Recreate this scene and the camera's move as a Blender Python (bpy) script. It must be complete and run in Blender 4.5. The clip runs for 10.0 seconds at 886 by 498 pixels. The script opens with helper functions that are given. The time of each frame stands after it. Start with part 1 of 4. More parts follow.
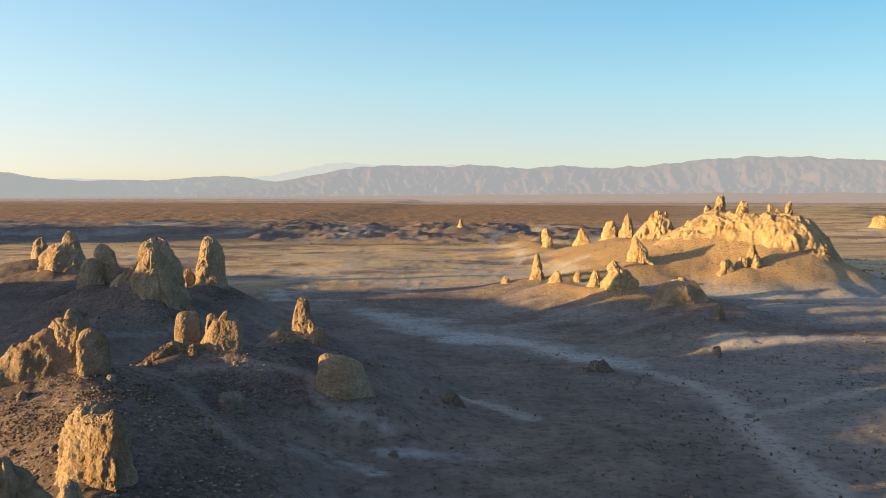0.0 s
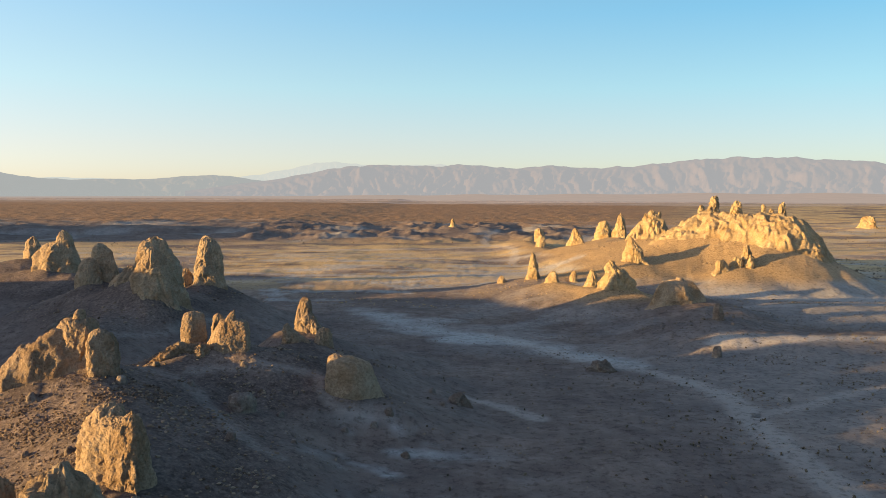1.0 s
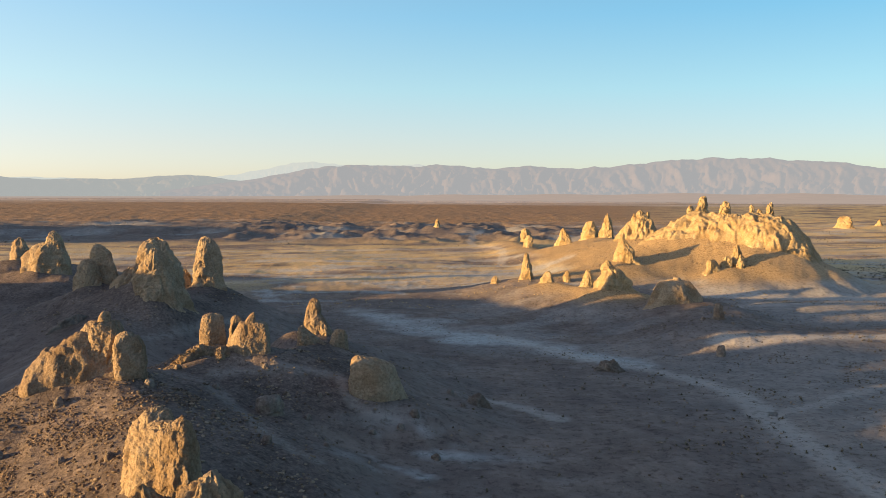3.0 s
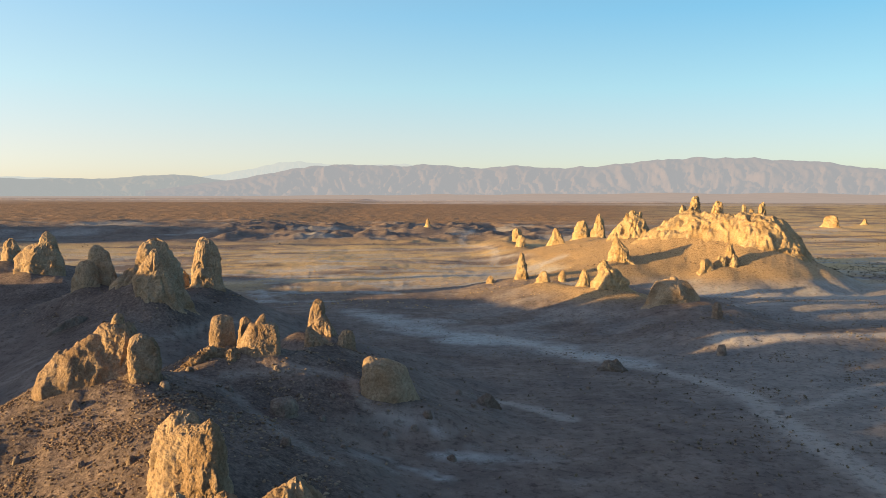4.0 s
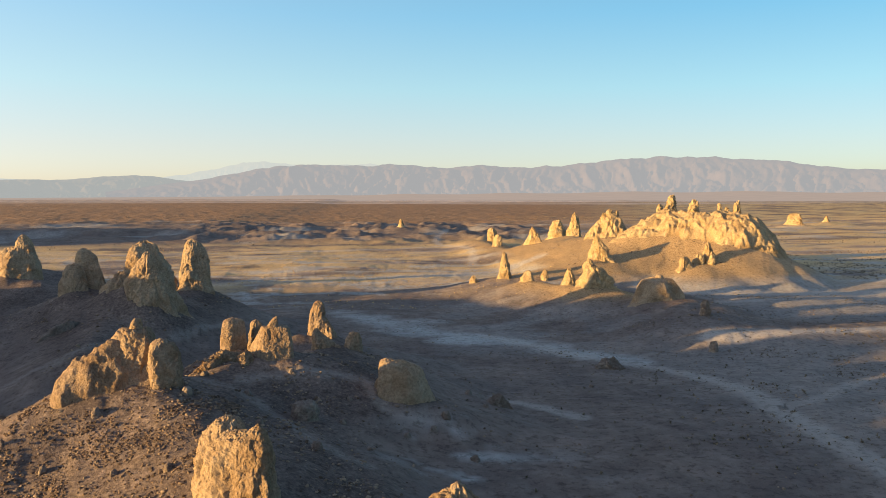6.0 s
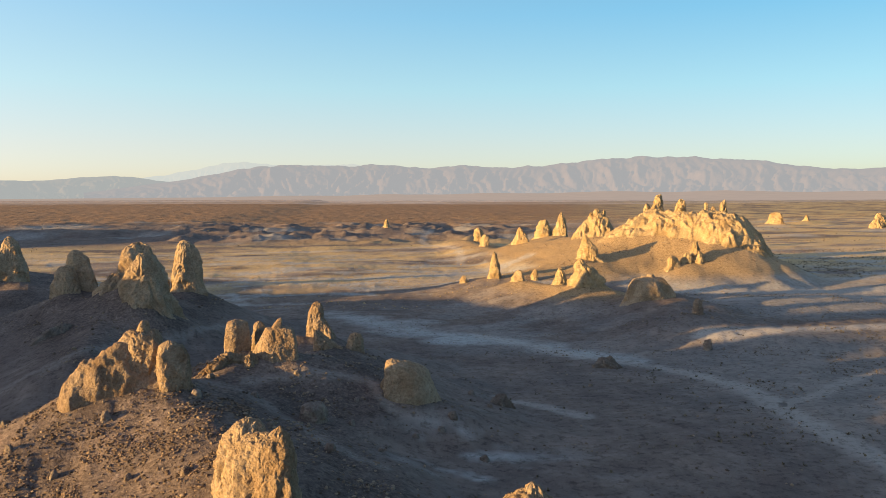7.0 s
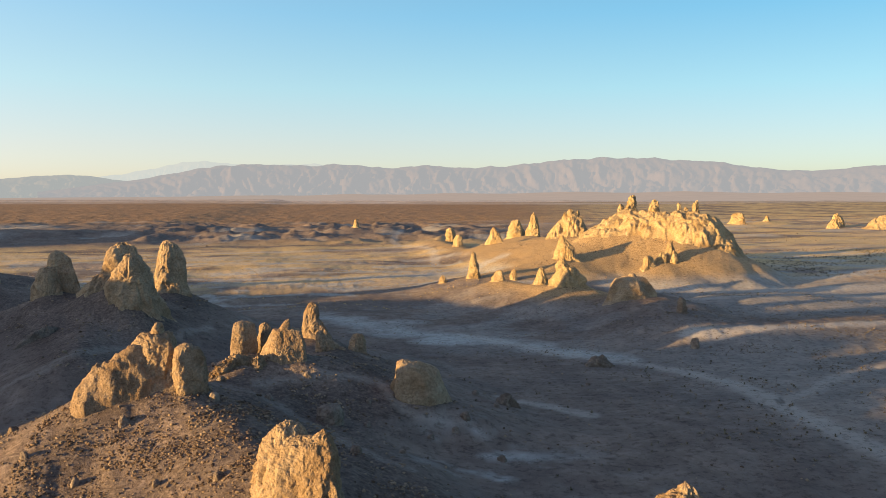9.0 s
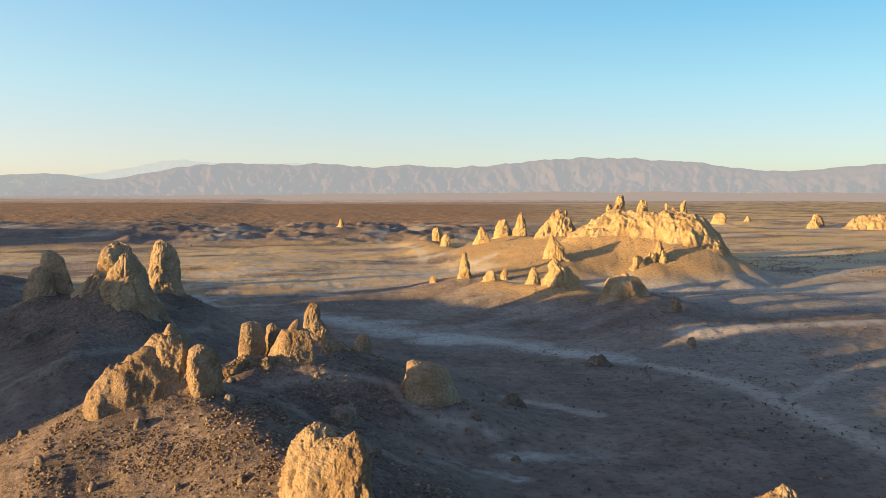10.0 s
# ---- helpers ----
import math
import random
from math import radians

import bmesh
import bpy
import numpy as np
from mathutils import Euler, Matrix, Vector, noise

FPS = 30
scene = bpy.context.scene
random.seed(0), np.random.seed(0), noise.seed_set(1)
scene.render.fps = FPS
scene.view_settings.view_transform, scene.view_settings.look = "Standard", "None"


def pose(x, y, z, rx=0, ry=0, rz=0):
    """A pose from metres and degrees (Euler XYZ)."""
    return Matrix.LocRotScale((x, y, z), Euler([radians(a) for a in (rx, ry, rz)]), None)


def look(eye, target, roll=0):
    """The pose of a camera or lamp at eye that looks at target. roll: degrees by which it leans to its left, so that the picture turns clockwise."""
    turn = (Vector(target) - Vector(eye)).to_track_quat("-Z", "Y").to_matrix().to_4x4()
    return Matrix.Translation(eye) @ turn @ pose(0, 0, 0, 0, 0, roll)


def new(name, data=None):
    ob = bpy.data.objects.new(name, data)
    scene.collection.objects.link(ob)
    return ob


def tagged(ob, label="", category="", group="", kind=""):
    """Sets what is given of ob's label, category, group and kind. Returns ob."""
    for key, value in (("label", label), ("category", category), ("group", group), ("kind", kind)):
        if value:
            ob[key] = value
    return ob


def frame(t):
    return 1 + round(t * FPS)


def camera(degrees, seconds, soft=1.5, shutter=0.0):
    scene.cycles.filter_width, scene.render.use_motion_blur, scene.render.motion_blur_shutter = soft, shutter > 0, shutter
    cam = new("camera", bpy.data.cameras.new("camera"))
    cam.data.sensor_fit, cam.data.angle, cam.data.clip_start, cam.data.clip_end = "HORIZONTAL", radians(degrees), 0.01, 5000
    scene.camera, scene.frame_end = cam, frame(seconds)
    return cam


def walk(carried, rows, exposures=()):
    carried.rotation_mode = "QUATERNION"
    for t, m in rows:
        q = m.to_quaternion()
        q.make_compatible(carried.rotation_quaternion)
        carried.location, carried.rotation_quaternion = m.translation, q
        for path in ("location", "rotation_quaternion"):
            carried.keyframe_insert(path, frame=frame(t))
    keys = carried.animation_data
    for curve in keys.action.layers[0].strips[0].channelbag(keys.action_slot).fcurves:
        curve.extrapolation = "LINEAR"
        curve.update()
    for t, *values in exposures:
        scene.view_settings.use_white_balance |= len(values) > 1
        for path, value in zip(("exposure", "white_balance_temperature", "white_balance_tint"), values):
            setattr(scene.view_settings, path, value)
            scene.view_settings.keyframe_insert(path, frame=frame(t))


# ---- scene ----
cam = camera(61.0, 10.0, soft=0.8)
PATH = [
    (0, (-4.183, 0.733, 23.167), (-4.296, 100.471, 15.932), 0.07),
    (0.5, (-5.069, 0.820, 23.212), (-4.498, 100.552, 15.923), 0.15),
    (1, (-5.981, 0.915, 23.186), (-4.607, 100.640, 15.909), 0.20),
    (1.5, (-6.931, 1.006, 23.156), (-4.774, 100.720, 15.906), 0.22),
    (2, (-7.923, 1.091, 23.149), (-5.028, 100.787, 15.917), 0.23),
    (2.5, (-8.953, 1.172, 23.168), (-5.336, 100.844, 15.938), 0.24),
    (4, (-12.179, 1.419, 23.291), (-6.042, 100.964, 16.005), 0.20),
    (4.5, (-13.263, 1.508, 23.323), (-6.090, 100.982, 16.019), 0.16),
    (5, (-14.334, 1.600, 23.345), (-6.043, 100.986, 16.030), 0.10),
    (5.5, (-15.387, 1.694, 23.360), (-5.922, 100.976, 16.041), 0.02),
    (7, (-18.420, 2.026, 23.392), (-5.393, 100.905, 16.088), -0.21),
    (7.5, (-19.406, 2.179, 23.401), (-5.204, 100.896, 16.102), -0.24),
    (8, (-20.399, 2.371, 23.402), (-5.001, 100.909, 16.107), -0.22),
    (8.5, (-21.419, 2.616, 23.391), (-4.774, 100.951, 16.097), -0.16),
    (9, (-22.489, 2.918, 23.370), (-4.539, 101.023, 16.071), -0.06),
    (9.5, (-23.641, 3.273, 23.353), (-4.376, 101.127, 16.039), 0.04),
    (10, (-24.910, 3.656, 23.386), (-4.475, 101.269, 16.029), 0.06),
]
walk(cam, [(t, look(eye, target, roll)) for t, eye, target, roll in PATH])

# ---- light ----
SUN_EL, SUN_AZ = 5.8, -106.0          # degrees above the horizon; degrees clockwise from +y
EXPOSURE = 1.43
scene.view_settings.exposure = EXPOSURE
scene.view_settings.use_white_balance = True
scene.view_settings.white_balance_temperature, scene.view_settings.white_balance_tint = 7450, 4
world = bpy.data.worlds.new("world")
scene.world = world
world.use_nodes = True
wn = world.node_tree.nodes
sky = wn.new("ShaderNodeTexSky")
sky.sky_type, sky.sun_disc = "NISHITA", False
sky.sun_elevation, sky.sun_rotation = radians(SUN_EL), radians(SUN_AZ)
sky.altitude, sky.air_density, sky.dust_density, sky.ozone_density = 600, 0.52, 1.5, 1.0
# Dusty air scatters many times: a pale veil, warm at the horizon and toward the sun, lies over the clear sky.
wl = world.node_tree.links
wn["Background"].inputs[1].default_value = 1.0
clear = wn.new("ShaderNodeVectorMath")
clear.operation = "SCALE"
clear.inputs["Scale"].default_value = 0.4 * 0.134
wl.new(sky.outputs[0], clear.inputs[0])
over = wn.new("ShaderNodeTexCoord").outputs["Generated"]
height = wn.new("ShaderNodeSeparateXYZ")
wl.new(over, height.inputs[0])
veil = wn.new("ShaderNodeValToRGB")
VEIL = [(0.0, (0.20, 0.165, 0.145)), (0.06, (0.172, 0.169, 0.176)), (0.134, (0.126, 0.193, 0.233)),
        (0.225, (0.082, 0.169, 0.26)), (0.4, (0.064, 0.112, 0.198)), (1.0, (0.050, 0.050, 0.088))]
while len(veil.color_ramp.elements) < len(VEIL):
    veil.color_ramp.elements.new(0.5)
for e, (at, c) in zip(veil.color_ramp.elements, VEIL):
    e.position, e.color = at, (*c, 1)
wl.new(height.outputs[2], veil.inputs[0])
toward = wn.new("ShaderNodeVectorMath")
toward.operation = "DOT_PRODUCT"
toward.inputs[1].default_value = (math.sin(radians(SUN_AZ)), math.cos(radians(SUN_AZ)), 0)
wl.new(over, toward.inputs[0])
warm = wn.new("ShaderNodeVectorMath")
warm.operation = "SCALE"
warm.inputs[0].default_value = (0.082, 0.068, 0.074)
wl.new(toward.outputs["Value"], warm.inputs["Scale"])
total = clear.outputs[0]
for extra in (veil.outputs[0], warm.outputs[0]):
    add = wn.new("ShaderNodeVectorMath")
    wl.new(total, add.inputs[0])
    wl.new(extra, add.inputs[1])
    total = add.outputs[0]
wl.new(total, wn["Background"].inputs[0])
sun = new("sun", bpy.data.lights.new("sun", "SUN"))
sun.data.energy, sun.data.angle, sun.data.color = 5.0, radians(0.6), (1.0, 0.64, 0.28)
_e, _a = radians(SUN_EL), radians(SUN_AZ)
sun.matrix_world = look((0, 0, 60), (-math.sin(_a) * math.cos(_e), -math.cos(_a) * math.cos(_e), 60 - math.sin(_e)))


# ---- noise ----
_rng = np.random.RandomState(7)
PERM = np.concatenate([_rng.permutation(512)] * 3).astype(np.int32)
GRAD = _rng.normal(size=(512, 3))
GRAD /= np.linalg.norm(GRAD, axis=1)[:, None]
COS, SIN = (f(np.linspace(0, 2 * np.pi, 513)[:512]).astype(np.float32) for f in (np.cos, np.sin))


def perlin(x, y, z=0.0):
    """Gradient noise of arrays, about -0.7 to 0.7."""
    if isinstance(z, float):
        return perlin_flat(x, y, z)
    x, y, z = np.broadcast_arrays(np.asarray(x, float), np.asarray(y, float), np.asarray(z, float))
    xi, yi, zi = np.floor(x).astype(int), np.floor(y).astype(int), np.floor(z).astype(int)
    fx, fy, fz = x - xi, y - yi, z - zi
    u, v, w = (f * f * f * (f * (f * 6 - 15) + 10) for f in (fx, fy, fz))
    out = 0.0
    for i in (0, 1):
        px = PERM[(xi + i) & 511]
        for j in (0, 1):
            py = PERM[px + ((yi + j) & 511)]
            for k in (0, 1):
                g = GRAD[PERM[py + ((zi + k) & 511)] & 511]
                dot = g[..., 0] * (fx - i) + g[..., 1] * (fy - j) + g[..., 2] * (fz - k)
                out = out + dot * (u if i else 1 - u) * (v if j else 1 - v) * (w if k else 1 - w)
    return out


def perlin_flat(x, y, z):
    """The same over a plane: quicker; z only picks another pattern."""
    off = int(z * 37.7) & 511
    x, y = np.asarray(x, np.float32), np.asarray(y, np.float32)
    x, y = np.broadcast_arrays(x, y)
    xf, yf = np.floor(x), np.floor(y)
    fx, fy = x - xf, y - yf
    xi, yi = xf.astype(np.int32) + off, yf.astype(np.int32)
    u, v = (f * f * f * (f * (f * 6 - 15) + 10) for f in (fx, fy))
    rows = []
    for j in (0, 1):
        ends = []
        for i in (0, 1):
            h = PERM[PERM[(xi + i) & 511] + ((yi + j) & 511)]
            ends.append(COS[h] * (fx - i) + SIN[h] * (fy - j))
        rows.append(ends[0] + u * (ends[1] - ends[0]))
    return rows[0] + v * (rows[1] - rows[0])


def fbm(x, y, z=0.0, octaves=4, gain=0.5):
    total, size = 0.0, 1.0
    for n in range(octaves):
        total = total + size * perlin(x * 2**n + 17.3 * n, y * 2**n - 9.1 * n, z * 2**n + 4.7 * n)
        size *= gain
    return total


def billow(x, y, z=0.0, octaves=3, gain=0.5):
    """Rounded lumps with sharp creases between them: 0 in the creases, about 0.6 on the lumps."""
    total, size = 0.0, 1.0
    for n in range(octaves):
        total = total + size * np.abs(perlin(x * 2**n + 31.7 * n, y * 2**n + 5.3 * n, z * 2**n - 8.9 * n))
        size *= gain
    return total


def smooth(a, b, v):
    v = np.clip((v - a) / (b - a), 0, 1)
    return v * v * (3 - 2 * v)


# ---- the lie of the land ----
# Hills: segments x0, y0, x1, y1 with crest heights at both ends, side slope and roundness of the crest.
NEAR_HILLS = [
    (-33, 58, -27, 54, 10.2, 8.6, 0.40, 1.5),     # crag hill
    (-22, 41, -20, 20, 7.4, 10.2, 0.40, 2.0),     # its near shoulder
    (-28.5, 53, -24, 44.5, 8.9, 8.5, 0.40, 1.5),
    (-28, 69, -22, 70, 9.0, 8.6, 0.40, 1.5),      # blocks' hill
    (-31, 58, -27, 68, 8.6, 8.6, 0.42, 1.5),
    (-19, 68, -10.5, 65, 7.0, 4.9, 0.36, 1.5),
    (-21.5, 70, -19.5, 79, 8.4, 7.6, 0.42, 1.5),  # spur with broken rocks
    (-19.5, 79, -15.5, 79, 7.6, 5.8, 0.45, 1.0),
    (-22, 70, -21, 94, 6.4, 4.9, 0.36, 2.0),
    (-21, 94, -15, 97, 4.9, 3.6, 0.36, 2.0),
]
LEFT_HILLS = [
    (-50, 110, -44, 127, 9.2, 7.4, 0.40, 2.0),    # pinnacle hill
    (-57, 117, -50, 110, 9.3, 9.2, 0.40, 2.0),
    (-50, 108, -47, 88, 7.6, 6.6, 0.45, 1.0),
    (-92, 164, -82, 160, 6.6, 5.8, 0.30, 3.0),    # towers' hill
    (-104, 184, -100, 190, 7.4, 6.4, 0.25, 3.0),
]
RIDGE_HILLS = [
    (66, 216, 87, 203, 12.6, 12.2, 0.50, 2.0),     # great ridge
    (63, 242, 66, 216, 9.0, 10.6, 0.30, 2.5),
    (47, 268, 63, 242, 5.6, 9.0, 0.26, 3.0),
    (64, 288, 63, 242, 6.6, 9.0, 0.26, 3.0),
    (66, 312, 64, 288, 5.0, 6.6, 0.26, 3.0),
    (71, 190, 77, 194, 5.8, 7.4, 0.33, 1.5),
    (80, 195, 89, 197, 8.8, 8.6, 0.50, 1.5),
    (46, 198, 66, 216, 5.6, 9.3, 0.26, 2.0),
    (30.5, 152, 34, 151, 4.2, 3.8, 0.30, 1.5),    # small cones
    (20, 188, 46, 198, 2.5, 4.6, 0.20, 2.0),
    (22, 171, 30.5, 152, 3.3, 3.9, 0.28, 1.5),
]
FAR_HILLS = [
    (40, 141, 45, 141, 4.0, 3.8, 0.30, 1.5),      # low dome
    (42, 133, 47, 132.5, 3.5, 3.0, 0.28, 1.5),    # sunlit mound before it
    (38, 118, 42, 121, 3.4, 3.4, 0.25, 1.0),
    (35, 285, 34, 330, 3.4, 3.0, 0.22, 2.0),
    (4.8, 426, 5.5, 426, 5.0, 5.0, 0.22, 2.0),
    (22, 424, 23, 425, 5.2, 5.0, 0.24, 1.0),
    (70, 146, 84, 147, 1.6, 1.2, 0.12, 2.0),
    (50, 110, 75, 113, 2.0, 1.6, 0.10, 2.0),
    (282, 494, 276, 496, 2.0, 2.0, 0.15, 3.0),
    (332, 535, 336, 535, 2.0, 2.0, 0.15, 2.0),
    (400, 470, 470, 520, 4.0, 5.0, 0.15, 4.0),
    (-262, 354, -296, 426, 21.0, 21.0, 0.75, 2.0),  # unseen, added beyond the left of the view to shade the terrace
]
TALUS = [  # aprons of broken rock about the feet of the pinnacles
    (-37.0, 56.6, -31, 57, 9.6, 10.2, 0.70, 0.6),
    (-28, 69.5, -23.5, 69, 9.3, 9.2, 0.75, 0.8),
    (-24, 93, -20, 93.5, 6.6, 6.0, 0.80, 0.8),
    (-50, 109, -45.2, 106, 11.2, 10.6, 0.95, 0.6),
    (-44.5, 128, -43.4, 128, 9.0, 8.8, 0.75, 1.2),
    (-57, 113, -56.5, 117.5, 9.9, 10.2, 0.75, 0.8),
    (-22.6, 40.4, -24.4, 43.0, 8.0, 8.8, 0.85, 0.8),
    (-13.5, 65.2, -11, 65.6, 5.9, 5.4, 0.60, 0.8),
    (-88, 163, -85, 164, 8.2, 7.2, 0.70, 1.0),
]
HILLS = NEAR_HILLS + LEFT_HILLS + RIDGE_HILLS + FAR_HILLS + TALUS
# An unseen ridge behind the flight line, added between the low sun and the basin to shade it: crest height along its
# length.
CREST_C = (-230, -185, -175, -168, -160, -150, -142, -138, -133, -131, -128, -125.5, -121, -118.5, -109, -106, -99, -97.5, -93.5, -91, -87, -82, -78, -74, -70,
           -66, -60, -56, -50, -44, -36, -28, 40, 110)
CREST_Z = (2, 4, 9, 12.5, 14, 14.2, 14.5, 14.5, 14.8, 21.6, 22.2, 21.6, 20.2, 19.4, 19.8, 22.3, 22.3, 14.6, 14.6, 18.5, 19, 19, 17.5, 16.5, 14.5, 10.5, 9, 9, 9, 9.5, 11, 18, 24, 10)


def land(x, y, fine=True):
    """The height of the ground."""
    x, y = np.asarray(x, float), np.asarray(y, float)
    z = 3.1 * (1 - smooth(48, 112, y)) - 0.6 * smooth(100, 160, y) + 0.6 * smooth(160, 260, y)
    z = z + 0.9 * fbm(x / 60, y / 60, 1.5, 3) * smooth(90, 160, y)
    # Terrace and badlands in the middle distance.
    edge = 436 + 22 * fbm(x / 90, 0 * x, 3.3, 3) + 4 * fbm(x / 16, 0 * x, 6.1, 2)
    z = z + 2.6 * smooth(-3, 9, y - edge) * (1 - smooth(-150, -60, x))
    bad = smooth(335, 375, y + 0.25 * x) * (1 - smooth(520, 620, y)) * smooth(-150, -95, x) * (1 - smooth(60, 150, x))
    lumps = billow(x / 46 + 0.3, y / 34, 2.2, 4, 0.45)
    z = z + bad * (9.5 * np.clip(0.62 - lumps, 0, 1) ** 1.3 - 0.8)
    bad2 = smooth(345, 400, y) * (1 - smooth(560, 700, y)) * (1 - bad)
    z = z + bad2 * (2.2 - 1.3 * smooth(90, 150, x)) * np.clip(fbm(x / 40, y / 40, 8.8, 4), -0.2, 1)
    far = smooth(600, 1400, y)
    z = z + far * 1.5 * fbm(x / 300, y / 300, 4.0, 3)
    # Hills, joined softly.
    wobble = 1.0 + (0.16 - 0.10 * smooth(130, 150, y)) * fbm(x / 9, y / 9, 5.5, 4)
    gully = billow(x / 5, y / 5, 7.7, 3)
    total = np.exp(np.clip(z / 0.5, -60, 80))
    for x0, y0, x1, y1, z0, z1, slope, rounding in HILLS:
        dx, dy = x1 - x0, y1 - y0
        near = (np.abs(x - (x0 + x1) / 2) < 75) & (np.abs(y - (y0 + y1) / 2) < 75)
        xs, ys = x[near], y[near]
        f = np.clip(((xs - x0) * dx + (ys - y0) * dy) / (dx * dx + dy * dy), 0, 1)
        d = np.hypot(xs - x0 - f * dx, ys - y0 - f * dy)
        d = np.sqrt(d * d + rounding**2) - rounding
        h = z0 + (z1 - z0) * f - slope * d * wobble[near] - (0.35 - 0.2 * smooth(130, 150, ys)) * (gully[near] - 0.3) * smooth(0, 8, d)
        total[near] += np.exp(h / 0.5)
    # The added ridge out of view that throws shade over the basin.
    la, lc = 0.961 * x + 0.276 * y, 0.276 * x - 0.961 * y
    crest = np.interp(lc, CREST_C, CREST_Z) + 0.6 * fbm(lc / 7, 0 * lc, 2.0, 3)
    side = crest - 0.60 * np.abs(la + 84 + 3 * fbm(lc / 30, 0 * lc, 9.0, 2))
    side = np.where((lc > -235) & (lc < 120), side, -30)
    total = total + np.exp(np.clip(side, -30, 40) / 0.5)
    z = 0.5 * np.log(total)
    if fine:
        near = 1 - smooth(150, 420, np.hypot(x, y))
        z = z + near * (0.16 * fbm(x / 3.1, y / 3.1, 0.4, 4) + (0.22 * fbm(x / 4.2, y / 4.2, 7.4, 3) + 0.20 * (billow(x / 1.6, y / 1.6, 3.9, 3) - 0.3)) * smooth(3.5, 6.5, z))
        z = z + 0.24 * fbm(x / 14, y / 14, 6.6, 3) * smooth(60, 140, y) * (1 - 0.8 * smooth(38, 50, x) * (1 - smooth(165, 185, y)))
        z = z + 0.09 * fbm(x / 3.5, y / 4.5, 2.8, 3) * smooth(150, 190, y) * (1 - smooth(420, 560, y))
        z = z + 0.55 * fbm(x / 9, y / 14, 5.8, 2) * smooth(400, 520, y) * (1 - smooth(900, 1500, y)) + 0.35 * fbm(x / 22, y / 60, 8.1, 2) * smooth(900, 1400, y)
    return z


def ground_z(x, y):
    return float(land(np.array([x]), np.array([y]))[0])


# ---- materials ----
def material(name):
    m = bpy.data.materials.new(name)
    m.use_nodes = True
    return m, m.node_tree.nodes, m.node_tree.links, m.node_tree.nodes["Principled BSDF"]


def noise_node(nodes, links, coord, scale, detail=6.0, rough=0.6, kind="FBM"):
    n = nodes.new("ShaderNodeTexNoise")
    n.noise_type = kind
    n.inputs["Scale"].default_value, n.inputs["Detail"].default_value, n.inputs["Roughness"].default_value = scale, detail, rough
    links.new(coord, n.inputs["Vector"])
    return n.outputs[0]


def ramp(nodes, links, value, stops):
    r = nodes.new("ShaderNodeValToRGB")
    while len(r.color_ramp.elements) < len(stops):
        r.color_ramp.elements.new(0.5)
    for e, (at, c) in zip(r.color_ramp.elements, stops):
        e.position, e.color = at, (*c, 1) if len(c) == 3 else c
    links.new(value, r.inputs[0])
    return r.outputs[0]


def mix(nodes, links, fac, a, b, how="MIX"):
    m = nodes.new("ShaderNodeMix")
    m.data_type, m.blend_type = "RGBA", how
    for socket, v in ((m.inputs[0], fac), (m.inputs[6], a), (m.inputs[7], b)):
        if isinstance(v, (int, float)):
            socket.default_value = v
        elif isinstance(v, tuple):
            socket.default_value = (*v, 1)
        else:
            links.new(v, socket)
    return m.outputs[2]


def calc(nodes, links, op, a, b=0.0, clamp=False):
    m = nodes.new("ShaderNodeMath")
    m.operation, m.use_clamp = op, clamp
    for socket, v in ((m.inputs[0], a), (m.inputs[1], b)):
        if isinstance(v, (int, float)):
            socket.default_value = v
        else:
            links.new(v, socket)
    return m.outputs[0]


def bump(nodes, links, height, strength, distance, normal=None):
    b = nodes.new("ShaderNodeBump")
    b.inputs["Strength"].default_value, b.inputs["Distance"].default_value = strength, distance
    links.new(height, b.inputs["Height"])
    if normal is not None:
        links.new(normal, b.inputs["Normal"])
    return b.outputs[0]


